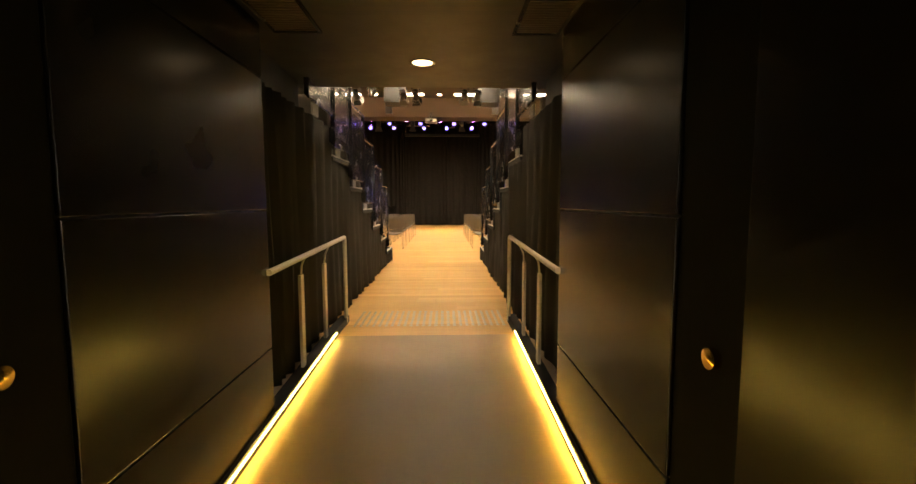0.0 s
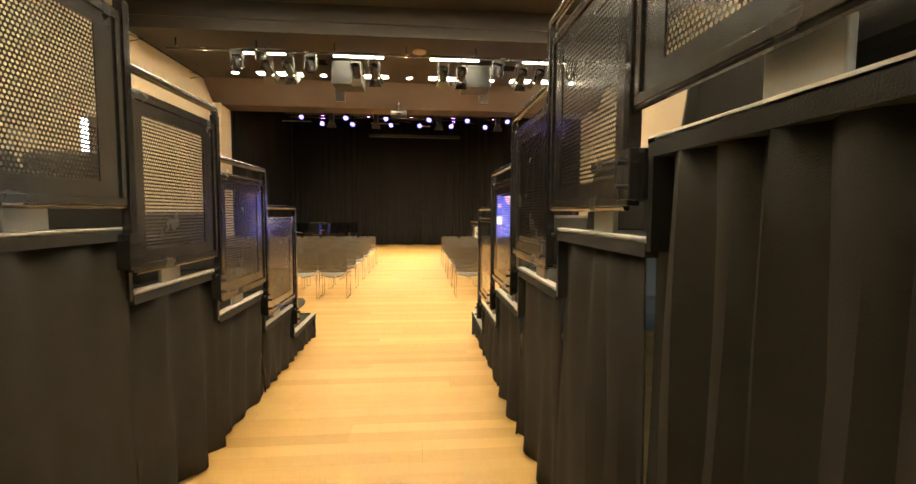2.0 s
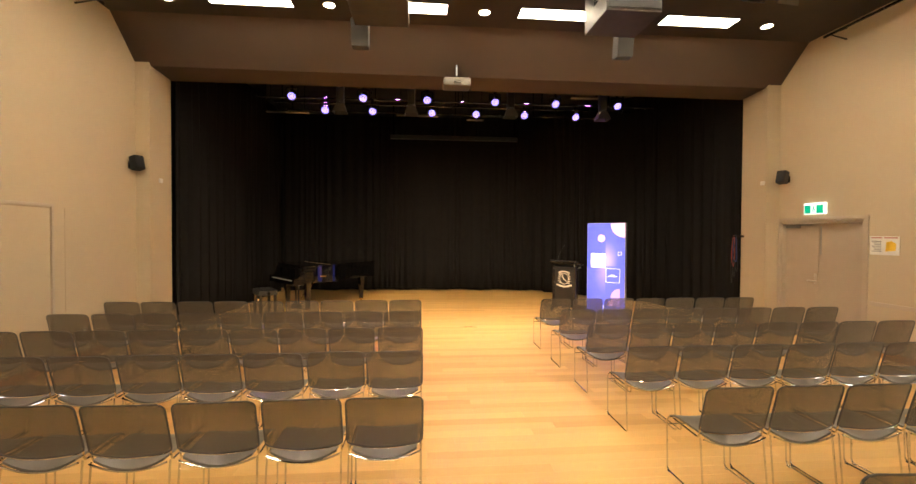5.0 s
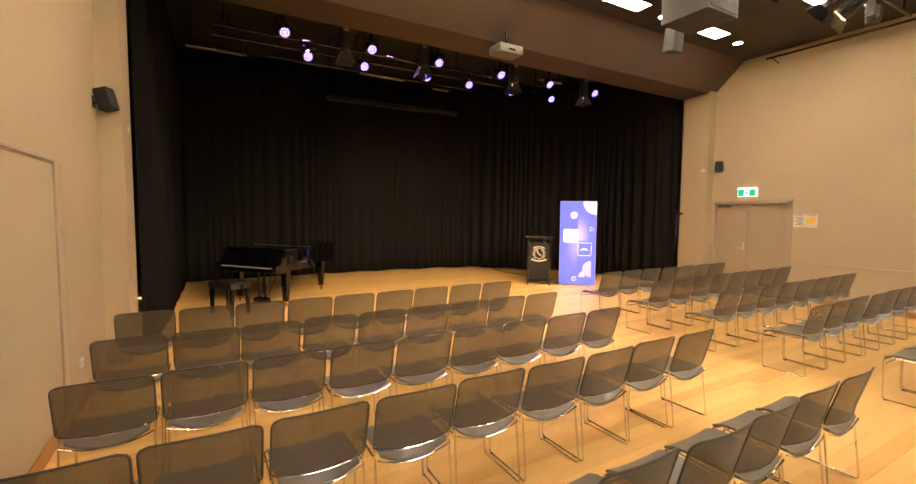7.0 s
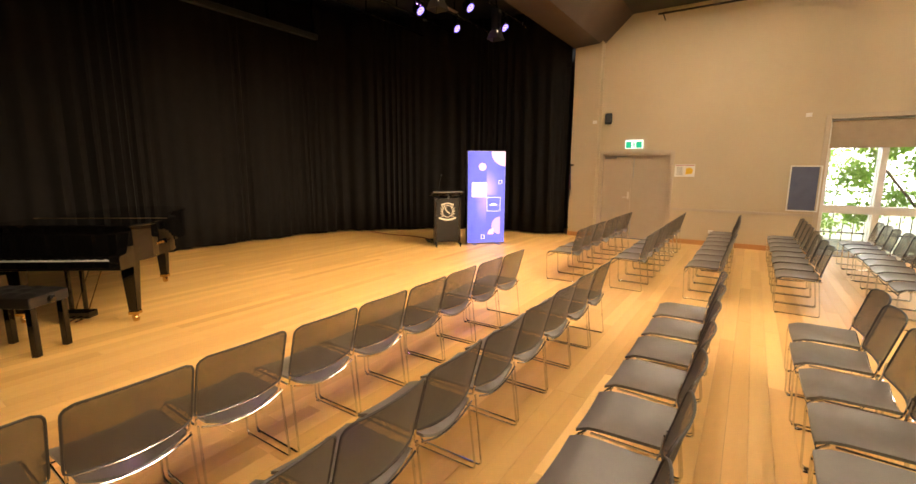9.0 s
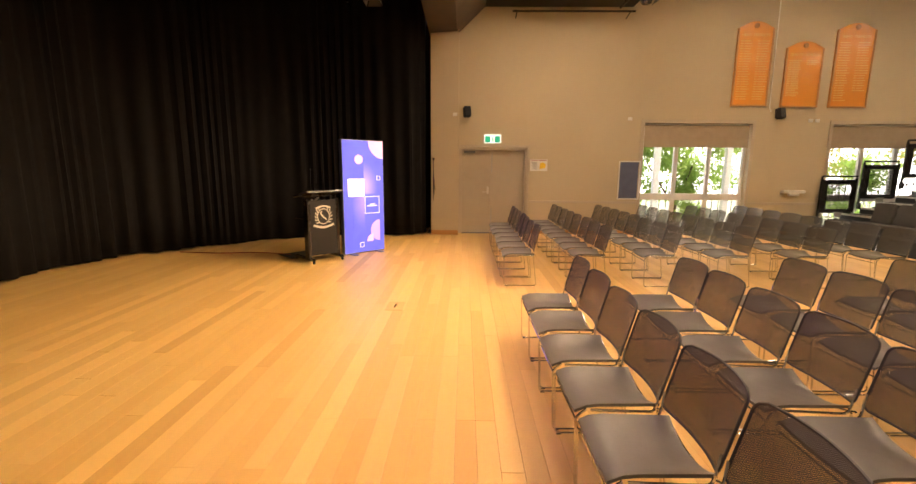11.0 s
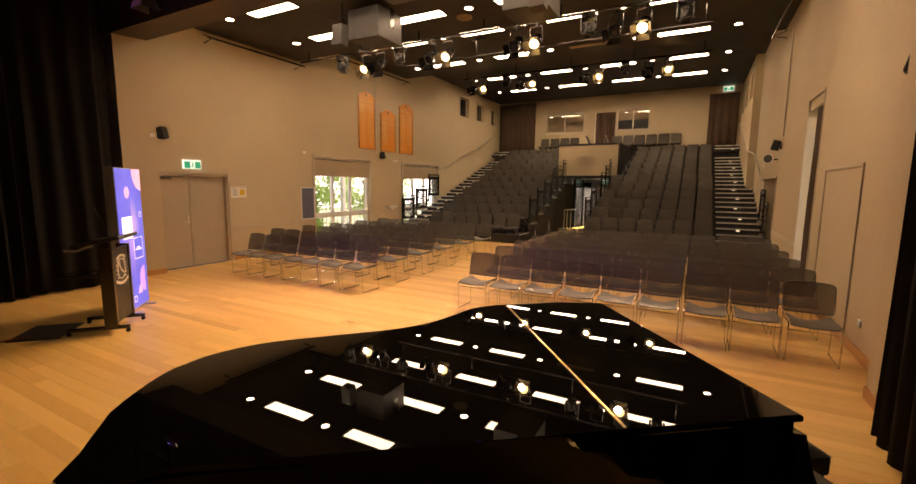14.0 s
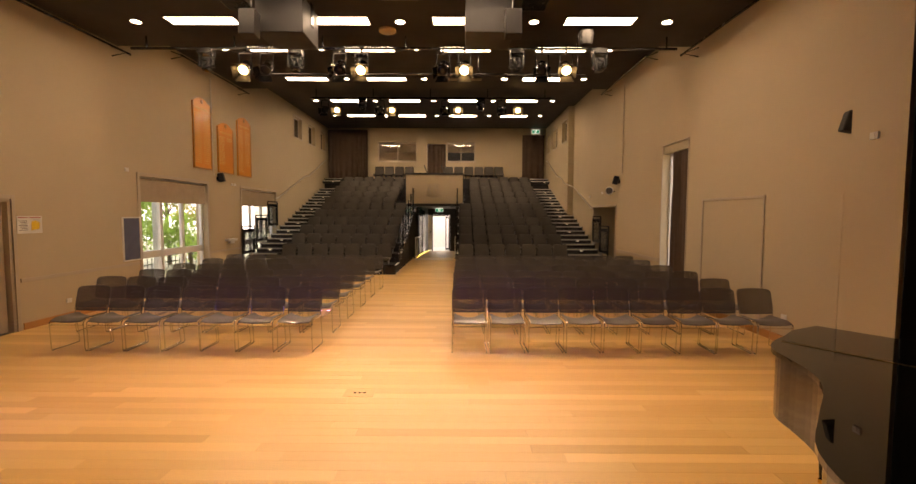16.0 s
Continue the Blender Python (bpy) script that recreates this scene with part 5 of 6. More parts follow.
# curtain tracks along the tops of the walls
for x, s in ((XR, -1), (XL, 1)):
    for y0, y1 in ((14.25, 17.0), (9.2, 12.6)):
        t = thing("wall_pipe", "black pipe on angled brackets high on wall", "rigging pipe", "pipes along the walls")
        z = 5.10 if y0 > 13 else 5.68
        part("pipe", tube(bmesh.new(), [(x + 0.3 * s, y0, z), (x + 0.3 * s, y1, z)], 0.022, 8), M_STEEL, t)
        for y in (y0 + 0.1, y1 - 0.1):
            part("bracket", tube(bmesh.new(), [(x, y, z + 0.12), (x + 0.3 * s, y, z), (x, y, z - 0.06)], 0.014, 6), M_STEEL, t)

# ---- grand piano ----
A, U, N = Vector((-3.572, 20.289)), Vector((-0.604, 0.797)), Vector((0.797, 0.604))
PIANO = Matrix(((U.x, N.x, 0, A.x), (U.y, N.y, 0, A.y), (0, 0, 1, 0), (0, 0, 0, 1)))
piano = thing("grand_piano", "glossy black grand piano with closed lid", "piano", at=PIANO @ Matrix.Diagonal((1, 1, 1.04, 1)))
shape = smooth_loop([(0.0, 0.0), (-0.03, 0.45), (-0.03, 0.72), (0.03, 0.9), (0.16, 1.04), (0.29, 1.2), (0.38, 1.4), (0.45, 1.75), (0.53, 2.08), (0.72, 2.31), (1.0, 2.38), (1.3, 2.34), (1.5, 2.05)], 4)[:-3]
shape = [p for p in shape if p[1] > 0.02 or p[0] < 0.03]
LID = [(0.0, 0.0)] + [p for p in shape if p[1] > 0.1] + [(1.5, 1.6), (1.5, 0.0)]


def inset(poly, d):
    n = len(poly)
    area = sum(poly[i][0] * poly[(i + 1) % n][1] - poly[(i + 1) % n][0] * poly[i][1] for i in range(n))
    out = []
    for i in range(n):
        a, b, c = Vector(poly[i - 1]), Vector(poly[i]), Vector(poly[(i + 1) % n])
        t = (c - a).normalized()
        o = Vector((-t.y, t.x)) * (1 if area > 0 else -1)
        out.append(tuple(b + o * d))
    return out


def slab_of(poly, z0, z1, bevel=0.0):
    area = sum(poly[i][0] * poly[(i + 1) % len(poly)][1] - poly[(i + 1) % len(poly)][0] * poly[i][1] for i in range(len(poly)))
    bm = prism(bmesh.new(), poly if area > 0 else poly[::-1], z0, z1)
    if bevel:
        rim = [e for e in bm.edges if abs(e.verts[0].co.z - e.verts[1].co.z) < 1e-6]
        bmesh.ops.bevel(bm, geom=rim, offset=bevel, segments=3, affect="EDGES", profile=0.5)
    return bm


part("rim", slab_of(inset(LID, 0.025), 0.68, 1.03), M_LACQUER, piano)
lid = part("lid", slab_of(LID, 1.035, 1.062, 0.009), M_LACQUER, piano)
part("hinge", boxes((-0.0, 1.49, 0.66, 0.670, 1.0622, 1.065)), M_HINGE, lid, "brass hinge strip across lid")
part("key_bed", box(bmesh.new(), 0.02, 1.48, -0.2, 0.02, 0.64, 0.70, bevel=0.006), M_LACQUER, piano)
for x0, x1 in ((0.0, 0.1), (1.4, 1.5)):
    bm = prism(bmesh.new(), [(-0.2, 0.64), (0.03, 0.64), (0.03, 1.0), (-0.02, 0.99), (-0.07, 0.84), (-0.095, 0.79), (-0.185, 0.78), (-0.205, 0.76)], x0, x1, Matrix(((0, 0, 1, 0), (1, 0, 0, 0), (0, 1, 0, 0), (0, 0, 0, 1))))
    bmesh.ops.recalc_face_normals(bm, faces=bm.faces)
    part("cheek", bm, M_LACQUER, piano)
part("fallboard", box(bmesh.new(), 0.1, 1.4, -0.06, -0.02, 0.74, 0.98, bevel=0.006), M_LACQUER, piano)
part("key_slip", box(bmesh.new(), 0.1, 1.4, -0.205, -0.185, 0.66, 0.73, bevel=0.004), M_LACQUER, piano)
KW = 1.29 / 52
for k in range(52):
    x = 0.105 + k * KW
    part("white_key", boxes((x, x + KW - 0.001, -0.183, -0.07, 0.71, 0.735)), M_IVORY, piano)
    if k < 51 and (k + 2) % 7 not in (1, 4):
        part("black_key", boxes((x + KW - 0.006, x + KW + 0.006, -0.15, -0.07, 0.736, 0.748)), M_LACQUER, piano)
for x, y in ((0.16, 0.18), (1.34, 0.18), (0.85, 1.95)):
    bm = bmesh.new()
    prism(bm, [(-0.075, -0.06), (0.075, -0.06), (0.075, 0.06), (-0.075, 0.06)], 0.12, 0.68)
    for v in bm.verts:
        k = 0.62 if v.co.z < 0.2 else 1.0
        v.co = Vector((v.co.x * k + x, v.co.y * k + y, v.co.z))
    bmesh.ops.bevel(bm, geom=list(bm.edges), offset=0.006, segments=2, affect="EDGES")
    leg = part("leg", bm, M_LACQUER, piano)
    part("ferrule", boxes((x - 0.05, x + 0.05, y - 0.045, y + 0.045, 0.085, 0.12), bevel=0.004), M_BRASS, leg, "brass ferrule")
    part("castor", lathe(bmesh.new(), [(0.02, -0.022), (0.042, -0.018), (0.042, 0.018), (0.02, 0.022)], 16, pose(x, y, 0.043, 90, 0, 30)), M_BRASS, leg, "brass castor", smooth=True)
lyre = part("pedal_lyre", boxes((0.66, 0.69, 0.16, 0.2, 0.12, 0.68), (0.81, 0.84, 0.16, 0.2, 0.12, 0.68), (0.6, 0.9, 0.1, 0.24, 0.06, 0.13), bevel=0.006), M_LACQUER, piano)
for x in (0.67, 0.75, 0.83):
    part("pedal", box(bmesh.new(), x - 0.014, x + 0.014, 0.0, 0.1, 0.05, 0.062, bevel=0.004), M_BRASS, lyre, "brass pedal")
for x in (0.68, 0.82):
    part("brace", tube(bmesh.new(), [(x, 0.22, 0.12), (x, 0.6, 0.68)], 0.006, 6), M_BRASS, lyre)
# a plain gilt bar on the side
part("gilt_mark", boxes((-0.0135, -0.0105, 0.30, 0.55, 0.80, 0.825)), M_BRASS, piano, "gilt bar on side")

bench = thing("piano_bench", "black buttoned leather piano bench", "bench", at=pose(-4.45, 20.48, 0, 0, 0, 122) @ Matrix.Diagonal((1.08, 1.08, 1.14, 1)))
bm = bmesh.new()
nx, ny = 24, 14
g = [[bm.verts.new(((i / nx - 0.5) * 0.58, (j / ny - 0.5) * 0.36, 0.49 + 0.03 * (1 - (2 * i / nx - 1) ** 6) * (1 - (2 * j / ny - 1) ** 6) * (0.55 + 0.45 * abs(math.sin(math.pi * 4 * i / nx) * math.sin(math.pi * 3 * j / ny))))) for j in range(ny + 1)] for i in range(nx + 1)]
for i in range(nx):
    for j in range(ny):
        bm.faces.new((g[i][j], g[i + 1][j], g[i + 1][j + 1], g[i][j + 1]))
part("cushion", bm, M_LEATHER, bench, "buttoned black leather top", smooth=True)
part("frame", box(bmesh.new(), -0.29, 0.29, -0.18, 0.18, 0.40, 0.492, bevel=0.012), M_LEATHER, bench)
for x in (-0.25, 0.25):
    for y in (-0.14, 0.14):
        part("leg", box(bmesh.new(), x - 0.026, x + 0.026, y - 0.026, y + 0.026, 0, 0.4, bevel=0.004), M_LACQUER, bench)
for s in (-1, 1):
    part("knob", lathe(bmesh.new(), [(0.03, 0), (0.03, 0.03), (0.02, 0.04)], 14, pose(0.292 * s, 0, 0.44, 0, 90 * s, 0)), M_LACQUER, bench, smooth=True)

# ---- banner and lectern ----
BAN = pose(3.28, 19.96, 0, 0, 0, -44.5)
ban = thing("light_box_banner", "tall glowing blue light-box banner with abstract shapes", "banner", at=BAN)
part("frame", boxes((-0.44, 0.44, -0.05, 0.05, 0.02, 2.1), bevel=0.004), M_ALU, ban, "aluminium frame")
face = part("face", boxes((-0.43, 0.43, -0.056, -0.051, 0.03, 2.09)), M_BLUEFACE, ban, "glowing blue fabric face")
for x in (-0.28, 0.28):
    part("foot", boxes((x - 0.04, x + 0.04, -0.2, 0.2, 0, 0.018), bevel=0.003), M_ALU, ban)


def disc(x, z, r, a0=0.0, a1=360.0, d=0.0):
    n = 28
    pts = [(x + r * math.cos(radians(a0 + (a1 - a0) * k / n)), z + r * math.sin(radians(a0 + (a1 - a0) * k / n))) for k in range(n + (1 if a1 - a0 < 360 else 0))]
    if a1 - a0 < 360:
        pts.append((x, z))
    return prism(bmesh.new(), pts, 0.0565 + d, 0.0585 + d, Matrix(((1, 0, 0, 0), (0, 0, -1, 0), (0, 1, 0, 0), (0, 0, 0, 1))))


def patch(x0, x1, z0, z1, d=0.0):
    return boxes((x0, x1, -0.0585 - d, -0.0565 - d, z0, z1))


def outline(x0, x1, z0, z1, w=0.008):
    return boxes((x0, x1, -0.061, -0.059, z0, z0 + w), (x0, x1, -0.061, -0.059, z1 - w, z1), (x0, x0 + w, -0.061, -0.059, z0 + w, z1 - w), (x1 - w, x1, -0.061, -0.059, z0 + w, z1 - w))


def wash(name, inner, outer, cx, cz, rx, rz):
    """A lit print that fades from one colour to another."""
    m = material(name, (0.1, 0.12, 0.6), 0.5, emit=inner, power=0.26)
    nt = m.node_tree
    b = nt.nodes["Principled BSDF"]
    co, mp, gr, mx = (nt.nodes.new(n) for n in ("ShaderNodeTexCoord", "ShaderNodeMapping", "ShaderNodeTexGradient", "ShaderNodeMix"))
    gr.gradient_type, mx.data_type = "SPHERICAL", "RGBA"
    mp.inputs["Location"].default_value = (-cx / rx, 0, -cz / rz)
    mp.inputs["Scale"].default_value = (1 / rx, 0.01, 1 / rz)
    mx.inputs[6].default_value, mx.inputs[7].default_value = (*outer, 1), (*inner, 1)
    nt.links.new(co.outputs["Object"], mp.inputs[0])
    nt.links.new(mp.outputs[0], gr.inputs[0])
    nt.links.new(gr.outputs[0], mx.inputs[0])
    nt.links.new(mx.outputs[2], b.inputs["Emission Color"])
    return m


BLUE_OUT = (0.075, 0.10, 0.80)
part("printed_shape", patch(0.0, 0.3, 1.12, 1.72), wash("pink_fade", (0.95, 0.62, 0.9), BLUE_OUT, 0.0, 1.24, 0.29, 0.48), face, "pink glow")
part("printed_shape", patch(-0.25, 0.0, 0.45, 1.12), wash("pink_fade_low", (0.65, 0.38, 0.95), BLUE_OUT, 0.0, 1.02, 0.27, 0.56), face, "pink glow")
part("printed_shape", disc(-0.1, 1.75, 0.085, 0, 360, 0.002), M_PINK, face, "pink disc")
bm = disc(0.43, 2.09, 0.32, 180, 270, 0.002)
part("printed_shape", bm, M_PINK, face, "pink quarter disc")
part("printed_shape", disc(0.33, 0.42, 0.2, 90, 270, 0.002), M_VIOLET, face, "violet half disc")
part("printed_shape", disc(0.18, 0.22, 0.14, 90, 180, 0.004), M_PINK, face, "pink quarter disc")
part("printed_shape", patch(-0.34, 0.0, 1.08, 1.4, 0.004), M_GLOWW, face, "white square")
part("printed_shape", outline(0.01, 0.33, 0.75, 1.07), M_GLOWW, face, "white outlined square")
part("printed_shape", outline(-0.12, -0.03, 0.12, 0.21), M_GLOWW, face, "small outlined square")
part("printed_shape", boxes((0.12, 0.22, -0.061, -0.059, 0.915, 0.93), (0.06, 0.27, -0.061, -0.059, 0.885, 0.9)), M_GLOWW, face, "two plain bars")
part("printed_shape", outline(0.28, 0.36, 1.37, 1.45, 0.007), M_GLOWW, face, "small outline")

LEC = pose(2.475, 20.47, 0, 0, 0, -43)
lec = thing("lectern", "black lectern with pale crest on front panel", "lectern", at=LEC)
part("front_panel", box(bmesh.new(), -0.24, 0.24, -0.03, 0.0, 0.12, 1.06, bevel=0.004), M_BLACK, lec)
for s in (-1, 1):
    part("upright", boxes((0.27 * s - 0.028, 0.27 * s + 0.028, -0.04, 0.10, 0.05, 1.08), bevel=0.006), M_STEEL, lec, "black column")
    foot = part("foot", boxes((0.27 * s - 0.025, 0.27 * s + 0.025, -0.16, 0.5, 0.05, 0.09), bevel=0.006), M_STEEL, lec)
    for y in (-0.14, 0.48):
        part("castor", lathe(bmesh.new(), [(0.012, -0.015), (0.025, -0.012), (0.025, 0.012), (0.012, 0.015)], 12, pose(0.27 * s, y, 0.026, 0, 90, 0)), M_RUBBER, foot, smooth=True)
part("desk", box(bmesh.new(), -0.33, 0.33, -0.14, 0.36, 1.08, 1.125, bevel=0.008, m=pose(0, 0, 1.16, -11, 0, 0) @ pose(0, 0, -1.08)), M_STEEL, lec)
part("shelf", boxes((-0.235, 0.235, 0.001, 0.58, 0.72, 0.735), bevel=0.004), M_STEEL, lec)
part("microphone", tube(tube(bmesh.new(), fillet([(-0.18, 0.0, 1.17), (-0.18, 0.03, 1.32), (-0.1, 0.16, 1.55)], 0.1), 0.005, 6), [(-0.1, 0.16, 1.55), (-0.09, 0.18, 1.58)], 0.011, 8), M_RUBBER, lec, "thin gooseneck microphone")
part("arm_light", tube(bmesh.new(), fillet([(0.1, 0.3, 1.08), (0.12, 0.5, 1.0), (0.14, 0.62, 1.02)], 0.05), 0.014, 8), M_ALU, lec, "silver reading light")
bm = bmesh.new()
tube(bm, [(0.11 * math.cos(2 * math.pi * k / 24), -0.036, 0.78 + 0.13 * math.sin(2 * math.pi * k / 24)) for k in range(24)], 0.008, 5, closed=True)
tube(bm, [(-0.19 + 0.38 * k / 16, -0.036, 0.64 - 0.045 * math.sin(math.pi * k / 16)) for k in range(17)], 0.02, 5)
tube(bm, [(-0.14 + 0.28 * k / 16, -0.036, 0.92 + 0.035 * math.sin(math.pi * k / 16)) for k in range(17)], 0.016, 5)
tube(bm, [(0.05 * math.cos(a), -0.036, 0.78 + 0.03 * a - 0.06 + (0.02 if a > 2 else 0)) for a in [4.2 * k / 18 for k in range(19)]], 0.013, 5)
for s in (-1, 1):
    for k in range(6):
        a = -0.8 + 0.33 * k
        tube(bm, [(s * 0.12 * math.cos(a), -0.036, 0.78 + 0.14 * math.sin(a)), (s * 0.165 * math.cos(a + 0.2), -0.036, 0.78 + 0.19 * math.sin(a + 0.2))], 0.009, 5)
for v in bm.verts:
    v.co.y = -0.031 - (0.003 if v.co.y < -0.036 else 0)
part("crest", bm, M_IVORY, lec, "pale crest")
mt = tagged(part("floor_mat", boxes((-0.33, 0.33, -0.25, 0.28, 0.001, 0.009), bevel=0.003), M_RUBBER), "black rubber mat on floor behind lectern", "mat")
mt.matrix_basis = LEC @ pose(0.0, 0.8, 0)
cab = fillet([(2.95, 21.25, 0.012), (3.15, 21.9, 0.012), (3.0, 22.6, 0.012), (3.1, 23.4, 0.012)], 0.3, 5)
tagged(part("floor_cable", tube(bmesh.new(), cab, 0.009, 6), M_REDCABLE, smooth=True), "dark red cable lying on stage floor", "cable")
fb = thing("floor_box", "flush floor outlet box in timber floor", "floor box", at=pose(-0.01, 18.85, 0))
part("lid", boxes((-0.16, 0.16, -0.1, 0.1, 0.0005, 0.0025)), M_FLOOR, fb)
for x in (-0.05, 0.0, 0.05):
    part("slot", boxes((x - 0.012, x + 0.012, -0.012, 0.012, 0.0026, 0.004)), M_STEEL, fb)

# ---- wall things ----
# cables looped over a hook on the curtain edge
M_BLUECABLE = material("blue_cable", (0.03, 0.05, 0.25), 0.5)
coil = thing("cable_bundle", "red, blue and black cables hanging beside curtain", "cable", at=pose(5.5, 18.78, 0))
part("hook_bar", boxes((-0.07, 0.1, -0.02, 0.02, 1.80, 1.83), (0.09, 0.182, -0.02, 0.02, 1.79, 1.84), bevel=0.004), M_STEEL, coil, "black hook arm on wall")
for k, mt_c in enumerate((M_RUBBER, M_REDCABLE, M_RUBBER, M_BLUECABLE, M_RUBBER)):
    dx, low = -0.05 + 0.022 * k, 0.75 + 0.13 * ((k * 3) % 5)
    loop_c = [(dx - 0.012, 0.004 * k, 1.84), (dx - 0.05 - 0.01 * k, -0.01, 1.4), (dx - 0.02, -0.012 * k, low), (dx + 0.03, 0.01, 1.35), (dx + 0.012, 0.004 * k, 1.84)]
    part("cable", tube(bmesh.new(), fillet(loop_c, 0.2, 5), 0.005, 6), mt_c, coil, smooth=True)



def honour_board(y0, y1, z0, z1, z2, cols):
    yc = (y0 + y1) / 2
    hb = thing("honour_board", "polished orange timber honour board with gilt lettering", "honour board", "honour boards", at=pose(XR - 0.03, yc, 0))
    h = (y1 - y0) / 2
    prof = [(-h, z0), (h, z0), (h, z1), (h * 0.5, z1 + (z2 - z1) * 0.75), (0.08, z2), (-0.08, z2), (-h * 0.5, z1 + (z2 - z1) * 0.75), (-h, z1)]
    bm = prism(bmesh.new(), prof, -0.0, 0.028, Matrix(((0, 0, 1, 0), (1, 0, 0, 0), (0, 1, 0, 0), (0, 0, 0, 1))))
    bmesh.ops.recalc_face_normals(bm, faces=bm.faces)
    part("board", bm, M_BOARD, hb)
    part("frame", boxes((-0.014, -0.001, -h, -h + 0.035, z0 + 0.035, z1), (-0.014, -0.001, h - 0.035, h, z0 + 0.035, z1), (-0.014, -0.001, -h, h, z0, z0 + 0.035), bevel=0.003), M_SKIRT, hb, "darker moulded edge")
    part("crest", lathe(bmesh.new(), [(0.055, 0), (0.055, 0.012), (0.03, 0.02)], 16, pose(-0.002, 0, z2 - 0.09, 0, -90, 0)), M_SKIRT, hb, "round carved crest")
    r2 = random.Random(int(y0 * 100))
    for c in range(2):
        for k in range(cols[c]):
            z = z1 - 0.28 - k * (z1 - z0 - 0.38) / 24
            ya = h - 0.08 - c * h * 0.95
            part("name_bar", boxes((-0.004, -0.0015, ya - 0.07, ya, z, z + 0.014)), M_GOLD, hb)
            part("name_bar", boxes((-0.004, -0.0015, ya - 0.1 - r2.uniform(0.12, 0.2), ya - 0.09, z, z + 0.014)), M_GOLD, hb)
    return hb


def lettering(text, hb, z, size):
    cu = bpy.data.curves.new("title", "FONT")
    cu.body, cu.size, cu.align_x, cu.extrude = text, size, "CENTER", 0.001
    ob = new("title", cu)
    cu.materials.append(M_GOLD)
    ob.parent = hb
    ob.matrix_basis = pose(-0.004, 0, z, 90, 0, -90)


hb1 = honour_board(10.93, 11.76, 3.1, 4.83, 4.98, (24, 24))
hb2 = honour_board(9.74, 10.6, 3.08, 4.4, 4.55, (21, 3))
hb3 = honour_board(8.6, 9.48, 3.08, 4.8, 4.95, (24, 20))
lettering("HEAD  PREFECTS", hb1, 4.66, 0.085)
lettering("DUX OF SCHOOL", hb2, 4.23, 0.085)
lettering("HEAD  PREFECTS", hb3, 4.63, 0.085)

ex = thing("exit_sign", "lit green running-figure exit sign on wall", "exit sign", "exit signs", at=pose(XR - 0.001, 17.38, 2.31))
part("body", box(bmesh.new(), -0.06, 0, -0.2, 0.2, -0.1, 0.1, bevel=0.01), M_EXITW, ex)
part("face", boxes((-0.064, -0.061, -0.18, 0.18, -0.085, 0.06)), M_EXIT, ex, "green lit face")


def runner(parent, x, s, along="y"):
    """The standard running figure, as plain white bars."""
    part("pictogram", boxes((x, x + s * 0.002, -0.055, 0.055, -0.08, 0.055)), M_EXITW, parent, "white square")
    for y0, y1, z0, z1 in ((-0.012, 0.012, 0.025, 0.045), (-0.018, 0.014, -0.025, 0.022), (-0.05, -0.012, -0.02, -0.008), (0.012, 0.045, -0.04, -0.028), (0.0, 0.014, -0.07, -0.026), (-0.03, -0.016, -0.07, -0.03)):
        part("figure_bar", boxes((x + s * 0.0025, x + s * 0.004, y0, y1, z0, z1)), M_EXIT, parent)


runner(ex, -0.0645, -1)
for m in (pose(0.05, 0.0, 2.13, 0, 0, -90), pose(-5.0, Y_BACK + 0.002, 6.25, 0, 0, -90)):
    copy_thing(ex, m)
nb = thing("notice", "white evacuation notice with yellow plan", "notice", at=pose(XR - 0.002, 16.24, 1.69))
part("sheet", boxes((-0.006, 0, -0.21, 0.21, -0.14, 0.14)), M_PAPER, nb)
part("print", prism(bmesh.new(), [(-0.16, -0.07), (-0.02, -0.09), (-0.03, 0.05), (-0.1, 0.07), (-0.17, 0.03)], 0.006, 0.008, Matrix(((0, 0, -1, 0), (1, 0, 0, 0), (0, 1, 0, 0), (0, 0, 0, 1)))), M_YELLOW, nb, "yellow plan")
part("print", boxes((-0.008, -0.0065, 0.03, 0.19, 0.11, 0.125), (-0.008, -0.0065, -0.19, 0.0, 0.11, 0.125)), M_RED, nb)
part("print", boxes(*[(-0.008, -0.0065, 0.04, 0.18 - 0.02 * (k % 3), 0.06 - k * 0.025, 0.068 - k * 0.025) for k in range(7)]), M_SPK, nb, "grey text bars")
pb = thing("pin_board", "blue-grey felt pin board in pale frame", "pin board", at=pose(XR - 0.001, 14.03, 1.34))
part("felt", boxes((-0.02, 0, -0.235, 0.235, -0.44, 0.44)), M_BLUE, pb)
part("frame", boxes((-0.026, 0, -0.26, -0.236, -0.465, 0.465), (-0.026, 0, 0.236, 0.26, -0.465, 0.465), (-0.026, 0, -0.236, 0.236, 0.441, 0.465), (-0.026, 0, -0.236, 0.236, -0.465, -0.441), bevel=0.002), M_FRAMEW, pb)


